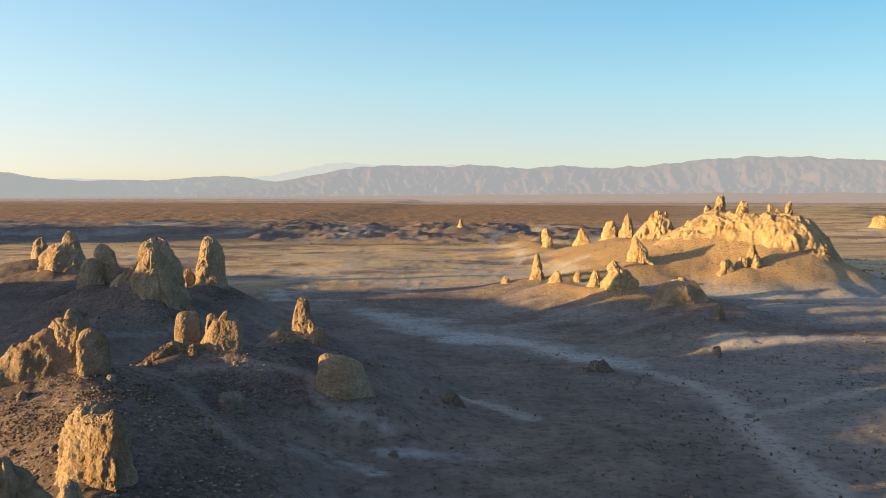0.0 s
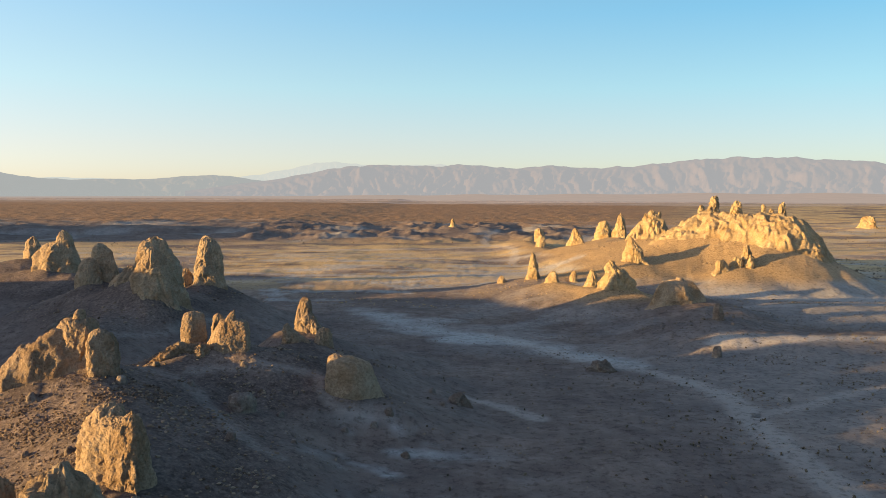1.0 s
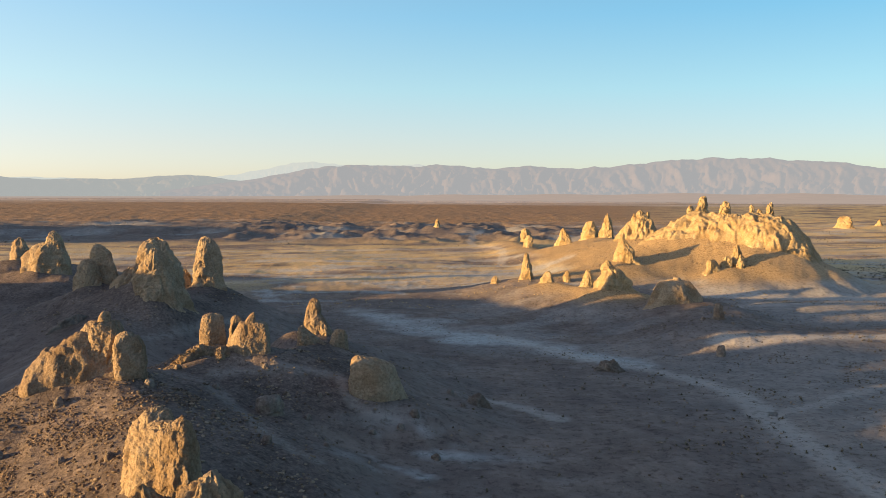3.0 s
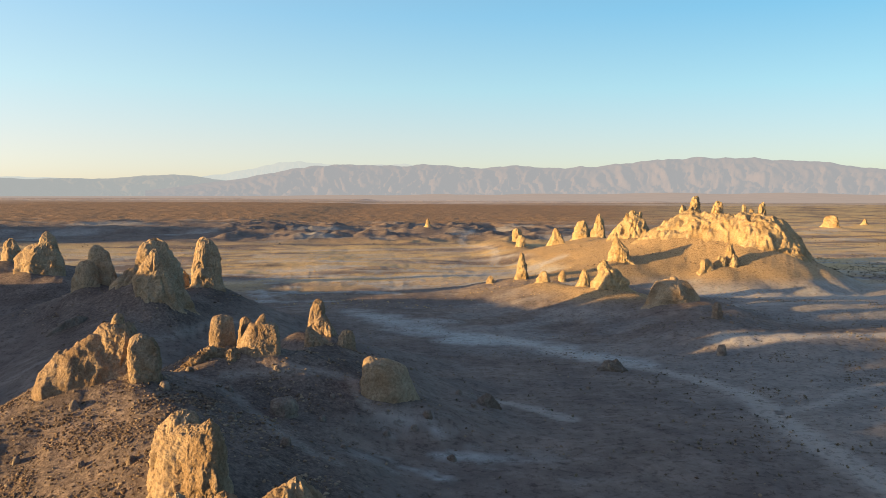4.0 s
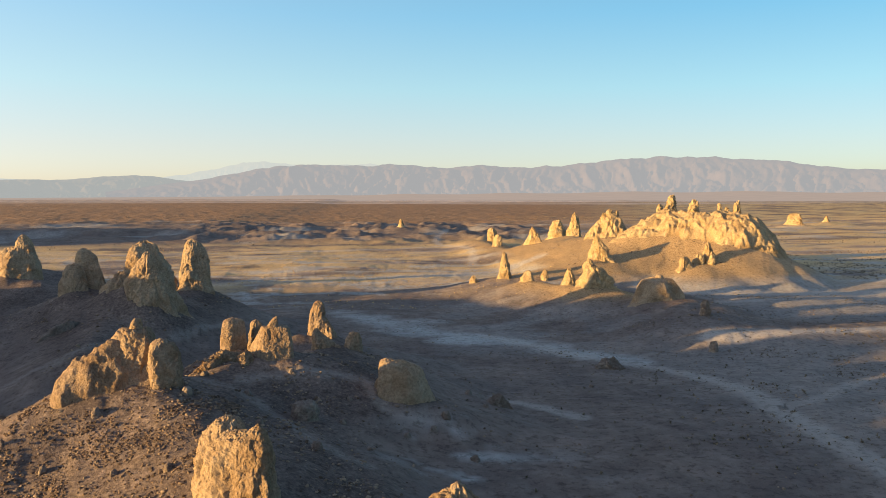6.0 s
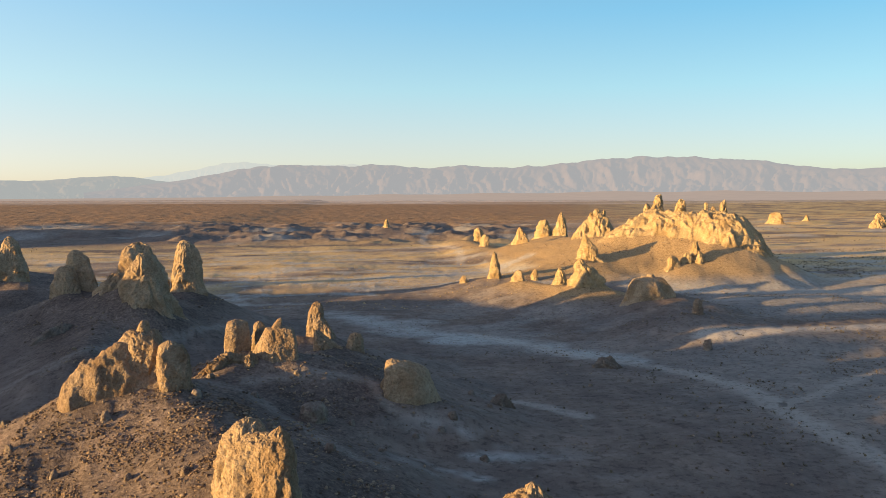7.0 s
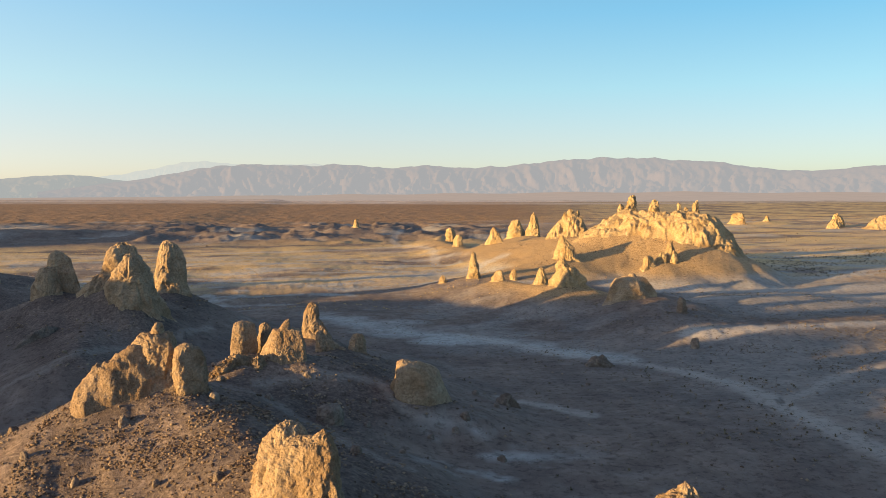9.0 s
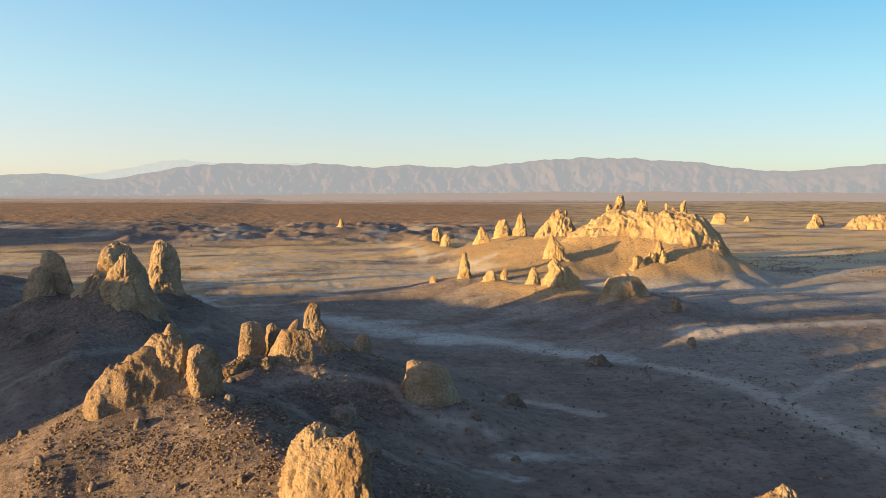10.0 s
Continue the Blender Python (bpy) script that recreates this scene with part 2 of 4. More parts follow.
def tufa_material(name, dark, mid, pale, scale=1.0, dusty=0.25):
    """Pale porous carbonate rock: lumps, pits and dust."""
    m, nodes, links, shader = material(name)
    where = nodes.new("ShaderNodeNewGeometry")
    coord = where.outputs["Position"]
    broad = noise_node(nodes, links, coord, 0.35 * scale, 5, 0.55)
    grain = noise_node(nodes, links, coord, 4.2 * scale, 10, 0.70)
    pits = nodes.new("ShaderNodeTexVoronoi")
    pits.inputs["Scale"].default_value = 6.5 * scale
    links.new(coord, pits.inputs["Vector"])
    colour = ramp(nodes, links, grain, [(0.30, dark), (0.50, mid), (0.72, pale)])
    stain = ramp(nodes, links, broad, [(0.35, (0.72, 0.66, 0.60)), (0.55, (1, 1, 1)), (0.75, (1.0, 0.93, 0.82))])
    colour = mix(nodes, links, 1.0, colour, stain, "MULTIPLY")
    pit = ramp(nodes, links, pits.outputs["Distance"], [(0.03, (0.55, 0.5, 0.45)), (0.22, (1, 1, 1))])
    colour = mix(nodes, links, 0.6, colour, pit, "MULTIPLY")
    dust = noise_node(nodes, links, coord, 0.9 * scale, 6, 0.6)
    dust = ramp(nodes, links, dust, [(0.55, (0, 0, 0)), (0.72, (1, 1, 1))])
    colour = mix(nodes, links, calc(nodes, links, "MULTIPLY", dust, dusty), colour, (0.58, 0.50, 0.40))
    links.new(colour, shader.inputs["Base Color"])
    shader.inputs["Roughness"].default_value = 0.95
    shader.inputs["Specular IOR Level"].default_value = 0.15
    cracks = nodes.new("ShaderNodeTexVoronoi")
    cracks.feature = "DISTANCE_TO_EDGE"
    cracks.inputs["Scale"].default_value = 0.9 * scale
    warped = nodes.new("ShaderNodeVectorMath")
    warped.operation = "MULTIPLY_ADD"
    wob = nodes.new("ShaderNodeTexNoise")
    wob.inputs["Scale"].default_value = 1.3 * scale
    links.new(coord, wob.inputs["Vector"])
    links.new(wob.outputs["Color"], warped.inputs[0])
    warped.inputs[1].default_value = (1.4 / scale,) * 3
    links.new(coord, warped.inputs[2])
    links.new(warped.outputs[0], cracks.inputs["Vector"])
    crack = ramp(nodes, links, cracks.outputs["Distance"], [(0.0, (0, 0, 0)), (0.10, (1, 1, 1))])
    n = bump(nodes, links, grain, 0.9, 0.24 / scale)
    n = bump(nodes, links, crack, 0.25, 0.12 / scale, n)
    n = bump(nodes, links, pits.outputs["Distance"], 0.5, 0.10 / scale, n)
    links.new(n, shader.inputs["Normal"])
    return m


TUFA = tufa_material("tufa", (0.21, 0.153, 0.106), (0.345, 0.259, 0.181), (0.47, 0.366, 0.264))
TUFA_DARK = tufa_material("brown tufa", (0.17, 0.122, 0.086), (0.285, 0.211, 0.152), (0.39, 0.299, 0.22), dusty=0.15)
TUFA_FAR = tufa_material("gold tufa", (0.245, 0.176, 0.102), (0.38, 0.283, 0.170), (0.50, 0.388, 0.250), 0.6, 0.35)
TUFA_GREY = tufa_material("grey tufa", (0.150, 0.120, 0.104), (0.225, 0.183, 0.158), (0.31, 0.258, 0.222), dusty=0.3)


def ground_material():
    """Desert floor. The attribute 'cover' holds salt crust, dry scrub, bare track and painted sun streaks."""
    m, nodes, links, shader = material("desert ground")
    where = nodes.new("ShaderNodeNewGeometry")
    coord = where.outputs["Position"]
    cover = nodes.new("ShaderNodeAttribute")
    cover.attribute_name = "cover"
    split = nodes.new("ShaderNodeSeparateColor")
    links.new(cover.outputs["Color"], split.inputs[0])
    salt, scrub, track = split.outputs
    kind = nodes.new("ShaderNodeAttribute")
    kind.attribute_name = "soil"
    split2 = nodes.new("ShaderNodeSeparateColor")
    links.new(kind.outputs["Color"], split2.inputs[0])
    rocky, plain, playa_and_haze = split2.outputs
    broad = noise_node(nodes, links, coord, 0.05, 6, 0.6)
    mid = noise_node(nodes, links, coord, 0.5, 7, 0.65)
    grain = noise_node(nodes, links, coord, 3.0, 8, 0.7)
    soil = ramp(nodes, links, mid, [(0.3, (0.158, 0.130, 0.118)), (0.5, (0.201, 0.166, 0.151)), (0.72, (0.255, 0.213, 0.194))])
    tone = ramp(nodes, links, broad, [(0.3, (0.72, 0.70, 0.71)), (0.6, (1.08, 1.03, 0.97))])
    soil = mix(nodes, links, 1.0, soil, tone, "MULTIPLY")
    patchy = noise_node(nodes, links, coord, 0.16, 10, 0.72)
    patchy = ramp(nodes, links, patchy, [(0.36, (0.80, 0.78, 0.79)), (0.52, (1.0, 1.0, 1.0)), (0.68, (1.12, 1.11, 1.10))])
    soil = mix(nodes, links, 1.0, soil, patchy, "MULTIPLY")
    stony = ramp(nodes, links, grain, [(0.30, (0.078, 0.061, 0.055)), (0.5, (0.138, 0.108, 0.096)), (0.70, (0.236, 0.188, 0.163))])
    dusty = ramp(nodes, links, noise_node(nodes, links, coord, 0.14, 8, 0.65), [(0.36, (0.78, 0.76, 0.75)), (0.5, (1.0, 1.0, 1.0)), (0.64, (1.45, 1.42, 1.38))])
    stony = mix(nodes, links, 1.0, stony, dusty, "MULTIPLY")
    # Lighter copy of the slope soil, sunlight painted in, for the ridge side.
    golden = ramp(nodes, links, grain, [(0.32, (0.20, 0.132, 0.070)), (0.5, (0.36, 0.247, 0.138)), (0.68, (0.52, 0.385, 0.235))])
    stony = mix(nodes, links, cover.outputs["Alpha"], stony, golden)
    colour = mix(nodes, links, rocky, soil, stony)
    grass = ramp(nodes, links, grain, [(0.3, (0.40, 0.275, 0.135)), (0.6, (0.66, 0.485, 0.26))])
    brown = ramp(nodes, links, broad, [(0.3, (0.28, 0.17, 0.10)), (0.7, (0.36, 0.225, 0.135))])
    dots = ramp(nodes, links, noise_node(nodes, links, coord, 0.30, 5, 0.7), [(0.40, (0.55, 0.52, 0.50)), (0.50, (1.0, 1.0, 1.0)), (0.66, (1.18, 1.16, 1.10))])
    brown = mix(nodes, links, 0.8, brown, dots, "MULTIPLY")
    colour = mix(nodes, links, plain, colour, brown)
    colour = mix(nodes, links, scrub, colour, grass)
    # Pale dry-lake colour, with distance haze painted into it.
    colour = mix(nodes, links, playa_and_haze, colour, (0.60, 0.50, 0.44))
    crust = ramp(nodes, links, mid, [(0.3, (0.36, 0.365, 0.355)), (0.7, (0.50, 0.515, 0.505))])
    colour = mix(nodes, links, salt, colour, crust)
    colour = mix(nodes, links, track, colour, (0.47, 0.43, 0.39))
    speck = noise_node(nodes, links, coord, 1.3, 9, 0.75)
    speck = ramp(nodes, links, speck, [(0.38, (0.52, 0.50, 0.48)), (0.49, (1.03, 1.03, 1.03))])
    colour = mix(nodes, links, 0.8, colour, speck, "MULTIPLY")
    links.new(colour, shader.inputs["Base Color"])
    shader.inputs["Roughness"].default_value = 1.0
    shader.inputs["Specular IOR Level"].default_value = 0.1
    n = bump(nodes, links, grain, 0.8, 0.22)
    n = bump(nodes, links, mid, 0.22, 0.5, n)
    links.new(n, shader.inputs["Normal"])
    return m


GROUND = ground_material()


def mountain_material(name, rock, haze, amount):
    """A far range seen through kilometres of dusty air, the haze painted as emission."""
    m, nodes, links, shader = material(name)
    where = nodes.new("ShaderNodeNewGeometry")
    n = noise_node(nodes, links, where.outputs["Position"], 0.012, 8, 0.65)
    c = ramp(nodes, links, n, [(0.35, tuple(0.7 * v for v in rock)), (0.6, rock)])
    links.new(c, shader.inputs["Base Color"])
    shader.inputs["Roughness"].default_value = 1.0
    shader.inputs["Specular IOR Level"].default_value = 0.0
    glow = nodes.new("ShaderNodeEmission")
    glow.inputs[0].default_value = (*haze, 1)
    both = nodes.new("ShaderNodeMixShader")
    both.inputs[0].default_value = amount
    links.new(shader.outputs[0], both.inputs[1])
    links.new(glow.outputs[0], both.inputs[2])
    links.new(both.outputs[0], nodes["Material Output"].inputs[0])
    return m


# ---- building helpers ----
def mesh_from(name, verts, faces, mat, shade_smooth=True):
    me = bpy.data.meshes.new(name)
    verts, faces = np.asarray(verts, np.float32), np.asarray(faces, np.int32)
    me.vertices.add(len(verts))
    me.vertices.foreach_set("co", verts.ravel())
    k = faces.shape[1]
    me.loops.add(faces.size)
    me.loops.foreach_set("vertex_index", faces.ravel())
    me.polygons.add(len(faces))
    me.polygons.foreach_set("loop_start", np.arange(0, faces.size, k, dtype=np.int32))
    me.polygons.foreach_set("use_smooth", np.full(len(faces), shade_smooth))
    me.update(calc_edges=True)
    me.validate()
    me.materials.append(mat)
    return me


def grid_faces(rows, cols, wrap=False):
    r, c = np.meshgrid(np.arange(rows - 1), np.arange(cols if wrap else cols - 1), indexing="ij")
    a, b = r * cols + c, r * cols + (c + 1) % cols
    return np.stack([a, b, b + cols, a + cols], -1).reshape(-1, 4)


# ---- ground sheet ----
def track_distance(x, y, pts):
    out, all_pts = np.full(x.shape, 1e6), np.array(pts)
    (xa, ya), (xb, yb) = all_pts.min(0) - 12, all_pts.max(0) + 12
    near = (x > xa) & (x < xb) & (y > ya) & (y < yb)
    x, y = x[near], y[near]
    best = np.full(x.shape, 1e6)
    for (x0, y0), (x1, y1) in zip(pts, pts[1:]):
        dx, dy = x1 - x0, y1 - y0
        f = np.clip(((x - x0) * dx + (y - y0) * dy) / (dx * dx + dy * dy), 0, 1)
        best = np.minimum(best, np.hypot(x - x0 - f * dx, y - y0 - f * dy))
    out[near] = best
    return out


def curve_points(pts, n=10):
    """A smooth line through the points."""
    out = []
    for i in range(len(pts) - 1):
        p0, p1, p2, p3 = (np.array(pts[min(max(i + k, 0), len(pts) - 1)], float) for k in (-1, 0, 1, 2))
        for u in np.linspace(0, 1, n, endpoint=False):
            out.append(0.5 * (2 * p1 + (p2 - p0) * u + (2 * p0 - 5 * p1 + 4 * p2 - p3) * u**2 + (3 * p1 - p0 - 3 * p2 + p3) * u**3))
    return out + [np.array(pts[-1], float)]


TRACKS_AND_SUN_STREAKS = [  # line, half width, strength; two are painted sun streaks
    ([(22, 40), (22.0, 48), (22.2, 55), (23.0, 65), (25.0, 75), (25.8, 81), (24.6, 87.5), (22.3, 94), (18.8, 100), (14.5, 105.4), (10, 114), (4.6, 123)], 1.6, 0.5),
    ([(25, 71), (30.4, 74.0), (37.4, 79.5), (49, 86.5), (80, 92)], 1.1, 0.35),
    ([(-120, 236), (-80, 226), (-40, 216), (0, 214), (40, 236)], 2.2, 0.7),
    ([(52, 176), (80, 168), (110, 172), (150, 168)], 4.0, 0.6),
    ([(-60, 84), (-53, 85), (-47.5, 87), (-43, 96), (-38, 105), (-36, 114)], 0.6, 0.25),
    ([(-26.4, 63.9), (-24.4, 65.6), (-21.6, 66.4), (-18.7, 66.9), (-16.4, 67.8), (-15.6, 65.6), (-14.2, 63.0), (-11, 62.2)], 0.55, 0.3),
    ([(-29.5, 62), (-27.8, 62.0), (-25.2, 60.2), (-22.1, 55.9), (-19.0, 51.7), (-16.2, 49.9)], 0.6, 0.2),
    ([(-110, 296), (-80, 306), (-46, 312), (-10, 316), (20, 330)], 2.2, 0.6),
    ([(-2.6, 78.6), (0.6, 75.4), (3.8, 70)], 0.9, 0.5),
    # Sunlit salty streak, no track: its brightness is painted in as pale ground.
    ([(37, 109.5), (50, 111), (70, 113.5), (100, 117)], 2.4, 0.75),
    # A second sunlit streak, painted pale like the one above.
    ([(58, 152), (76, 150), (100, 156), (140, 150)], 2.0, 0.45),
    ([(20, 250), (26, 300), (18, 350), (30, 420)], 1.6, 0.5),
]


def build_ground():
    cx, cy = -14.0, -4.0
    front = np.radians(np.concatenate([np.linspace(-105, -44, 150)[:-1], np.linspace(-44, 54, 860)]))
    back = np.radians(np.linspace(54, 255, 130)[1:-1])
    ang = np.concatenate([front, back])
    rad = np.concatenate([[0.01, 1.4, 2.8], np.geomspace(4.0, 4850.0, 620)])
    R, A = np.meshgrid(rad, ang, indexing="ij")
    X, Y = cx + R * np.sin(A), cy + R * np.cos(A)
    x, y = X.ravel(), Y.ravel()
    z = land(x, y)
    verts = np.stack([x, y, z], 1)
    faces = grid_faces(len(rad), len(ang), wrap=True)
    me = mesh_from("ground", verts, faces, GROUND)
    x, y, z = verts.T
    # What covers the soil.
    hill = smooth(3.6, 6.5, z) * (1 - smooth(135, 150, y)) + smooth(1.2, 3.2, z) * smooth(135, 150, y) * (1 - smooth(330, 360, y))
    n1, n2, n3 = fbm(x / 16, y / 9, 2.1, 5), fbm(x / 7, y / 4, 5.2, 5), fbm(x / 60, y / 25, 8.3, 5)
    basin = np.exp(-(((x - 10) / 26) ** 2 + ((y - 132) / 30) ** 2))
    wash = track_distance(x, y, curve_points([(-22, 152), (-12, 138), (-3, 127), (7, 118), (15, 109), (22, 100)], 6))
    salt = 0.72 * (1 - smooth(1.5, 8.5, wash + 5.0 * n1 + 2.5 * n2 + 2.0)) + 0.30 * basin * smooth(-0.25, 0.35, n1)
    salt = np.maximum(salt, 0.85 * (1 - smooth(0.4, 1.15, np.hypot((x - 0.5) / 6.5, (y - 121) / 6.0) + 0.5 * n1)))
    salt = np.maximum(salt, 0.5 * (1 - smooth(0.4, 1.1, np.hypot((x + 8) / 7, (y - 139) / 4.0) + 0.6 * n1)))
    salt = np.maximum(salt, 0.75 * smooth(0.05, 0.45, n2) * np.exp(-(((x + 9) / 7) ** 2 + ((y - 55) / 9) ** 2)))
    salt = np.maximum(salt, 0.4 * smooth(0.0, 0.5, n3) * smooth(150, 175, y) * (1 - smooth(215, 260, y)))
    salt = np.maximum(salt, 0.4 * smooth(0.16, 0.5, fbm(x / 45, y / 45, 3.7, 5)) * smooth(340, 380, y) * (1 - smooth(560, 680, y)))
    streak = smooth(0.12, 0.30, fbm(x / 24, y / 9, 4.6, 6, 0.58) + 0.25 * n3)
    salt = np.maximum(salt, 0.55 * streak * smooth(152, 172, y) * (1 - smooth(250, 330, y)))
    salt = np.maximum(salt, 0.22 * smooth(8, 36, x) * (1 - smooth(100, 125, y)))
    salt = np.maximum(salt, 0.40 * smooth(45, 70, x) * smooth(118, 140, y) * (1 - smooth(172, 190, y)))
    salt = salt * (1 - hill)
    scrub = smooth(-0.40, 0.12, n3 + 0.5 * fbm(x / 12, y / 6, 1.1, 4)) * smooth(165, 215, y) * (1 - smooth(330, 380, y)) * (1 - hill) * 0.85
    right = smooth(0.22, 0.46, x / np.maximum(y, 1.0)) * smooth(85, 125, x)
    scrub = np.maximum(scrub, 0.95 * right * smooth(190, 240, y) * (1 - smooth(1500, 2600, y)) * smooth(-0.35, 0.12, fbm(x / 70, y / 25, 4.4, 5)))
    scrub = scrub * (1 - 0.6 * salt)
    track = np.zeros_like(x)
    for pts, half, strength in TRACKS_AND_SUN_STREAKS:
        d = track_distance(x, y, curve_points(pts, 6)) + 0.5 * half * n2
        track = np.maximum(track, strength * (1 - smooth(0.5 * half, 1.5 * half, d)))
    plain = smooth(480, 640, y + 60 * fbm(x / 200, y / 200, 6.0, 3)) * (1 - 0.85 * right * (1 - smooth(2200, 3200, y)))
    # Far flats: real pale ground, made paler still to stand for haze.
    playa_and_haze = smooth(1500, 2300, y + 500 * fbm(x / 1200, y / 160, 2.5, 4)) * (0.55 + 0.45 * smooth(-0.05, 0.2, fbm(x / 2200, y / 220, 5.5, 4)))
    playa_and_haze = np.maximum(playa_and_haze, 0.2 * smooth(75, 110, x) * smooth(130, 180, y) * (1 - smooth(560, 760, y)) * smooth(-0.35, 0.3, fbm(x / 90, y / 30, 7.1, 5)))
    playa_and_haze = np.maximum(playa_and_haze, 0.25 * smooth(-0.1, 0.3, fbm(x / 50, y / 14, 9.4, 6)) * smooth(165, 190, y) * (1 - smooth(300, 350, y)) * (1 - hill))
    # gold marks the sunlit ridge side, where slopes take the brightened soil.
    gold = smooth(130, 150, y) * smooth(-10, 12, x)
    for name, cols in (("cover", (salt, scrub, track, gold)), ("soil", (hill, plain, playa_and_haze, gold))):
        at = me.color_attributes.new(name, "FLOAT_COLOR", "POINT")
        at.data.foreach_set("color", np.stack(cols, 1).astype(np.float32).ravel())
    # The driven tracks, as sheets of their own on the ground.
    quads = faces[:, 0]
    for n, (pts, half, strength) in enumerate(TRACKS_AND_SUN_STREAKS[:4]):
        d = track_distance(x, y, curve_points(pts, 6))
        on = (d[faces] < half).all(1) & (np.abs(x[quads]) < 140)
        used, local = np.unique(faces[on], return_inverse=True)
        tm = mesh_from("road", verts[used] + [0, 0, 0.02], local.reshape(-1, 4), GROUND)
        for name, cols in (("cover", (salt, scrub, track, gold)), ("soil", (hill, plain, playa_and_haze, gold))):
            at = tm.color_attributes.new(name, "FLOAT_COLOR", "POINT")
            at.data.foreach_set("color", np.stack(cols, 1)[used].astype(np.float32).ravel())
        tagged(new("road_%d" % (n + 1), tm), "pale dusty dirt track across the desert floor", "dirt track", kind="structure")
    return tagged(new("ground", me), "pale brown desert basin floor with salt crust and talus hills", "ground", kind="structure")


build_ground()


# ---- far ranges ----
def build_range(name, label, skyline, r_crest, depth, mat, relief, seed):
    """A mountain range on an arc about the basin: degrees clockwise from +y and crest height in metres."""
    az = np.radians(np.linspace(skyline[0][0], skyline[-1][0], 900))
    deg, top = zip(*skyline)
    crest = np.interp(np.degrees(az), deg, top)
    k = np.ones(15) / 15
    crest = np.convolve(np.pad(crest, 7, mode="edge"), k, "valid")
    v = np.linspace(0, 1.25, 56)
    V, A = np.meshgrid(v, az, indexing="ij")
    H = np.broadcast_to(crest, V.shape)
    r = r_crest - depth * (1 - V)
    s = A * r_crest
    rise = np.where(V < 1, 0.10 * smooth(0, 0.45, V) + 0.90 * smooth(0.22, 1.0, V) ** 1.15, 1 - 1.8 * (V - 1))
    gully = billow(s / 105 + 0.9 * fbm(s / 400, V * 2, seed, 3), V * 2.4 + 0.5 * fbm(s / 200, V * 3, seed + 1, 2), seed, 5, 0.66)
    side = smooth(0.12, 0.42, V) * (1 - 0.95 * smooth(0.6, 0.98, V))
    z = H * (rise - relief * side * (0.45 - gully)) + H * 0.05 * fbm(s / 90, V * 4, seed + 2, 3) * smooth(0.5, 1, V)
    x, y = -14 + r * np.sin(A), r * np.cos(A)
    me = mesh_from(name, np.stack([x, y, z - 1.0 + 0 * V], -1).reshape(-1, 3), grid_faces(len(v), len(az)), mat)
    return tagged(new(name, me), label, "mountain range", kind="structure")


SKYLINE = [(-18, 40), (-14.1, 78), (-11.2, 107), (-9.6, 133), (-8.3, 152), (-6.2, 178), (-4.0, 189), (-1.9, 186), (0.7, 180), (2.8, 195),
           (4.6, 179), (5.8, 169), (8.0, 181), (9.8, 187), (10.9, 170), (13.4, 175), (15.4, 183), (17.4, 200), (19.7, 216), (22.7, 224),
           (25.5, 219), (28.0, 204), (30.3, 193), (32.3, 166), (34.5, 146), (36.3, 142), (37.7, 146), (39.4, 159), (42.3, 174), (50, 190), (62, 150), (75, 60)]
LOW_SKYLINE = [(-75, 160), (-50, 170), (-38, 150), (-30.5, 137), (-29.2, 123), (-27.5, 101), (-25.5, 94), (-23.0, 101), (-20.4, 99), (-18.4, 116),
               (-16.5, 127), (-14.9, 121), (-12.9, 99), (-9.6, 77), (-6.2, 54), (-2, 20)]
BACK_SKYLINE = [(-30, 105), (-25.8, 110), (-20.0, 97), (-14.5, 117), (-12.0, 149), (-10.4, 177), (-8.9, 206), (-7.9, 217), (-6.2, 210), (-4.5, 198), (0.7, 206), (3, 190), (6, 150)]
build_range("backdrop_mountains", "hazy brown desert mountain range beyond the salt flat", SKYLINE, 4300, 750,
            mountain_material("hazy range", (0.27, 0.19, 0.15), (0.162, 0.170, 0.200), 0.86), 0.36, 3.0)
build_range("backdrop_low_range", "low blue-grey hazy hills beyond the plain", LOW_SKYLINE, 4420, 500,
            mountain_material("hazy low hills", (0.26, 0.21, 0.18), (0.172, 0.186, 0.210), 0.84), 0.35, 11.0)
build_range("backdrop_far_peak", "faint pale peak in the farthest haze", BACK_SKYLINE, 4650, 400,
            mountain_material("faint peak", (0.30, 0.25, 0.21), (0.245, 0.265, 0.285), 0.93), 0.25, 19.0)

# Fans at the ranges' foot, with haze painted in as emission too.
FAN_LINE = [(-34, 6), (-20, 9), (-10, 12), (-4, 19), (0, 17), (3, 25), (7, 21), (11, 29), (15, 25), (20, 36), (24, 29), (28, 37), (33, 27), (38, 32), (42, 26), (55, 34), (75, 24)]
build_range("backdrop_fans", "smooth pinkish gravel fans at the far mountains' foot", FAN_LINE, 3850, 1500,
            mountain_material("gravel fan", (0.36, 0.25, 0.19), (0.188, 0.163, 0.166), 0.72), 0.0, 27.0)


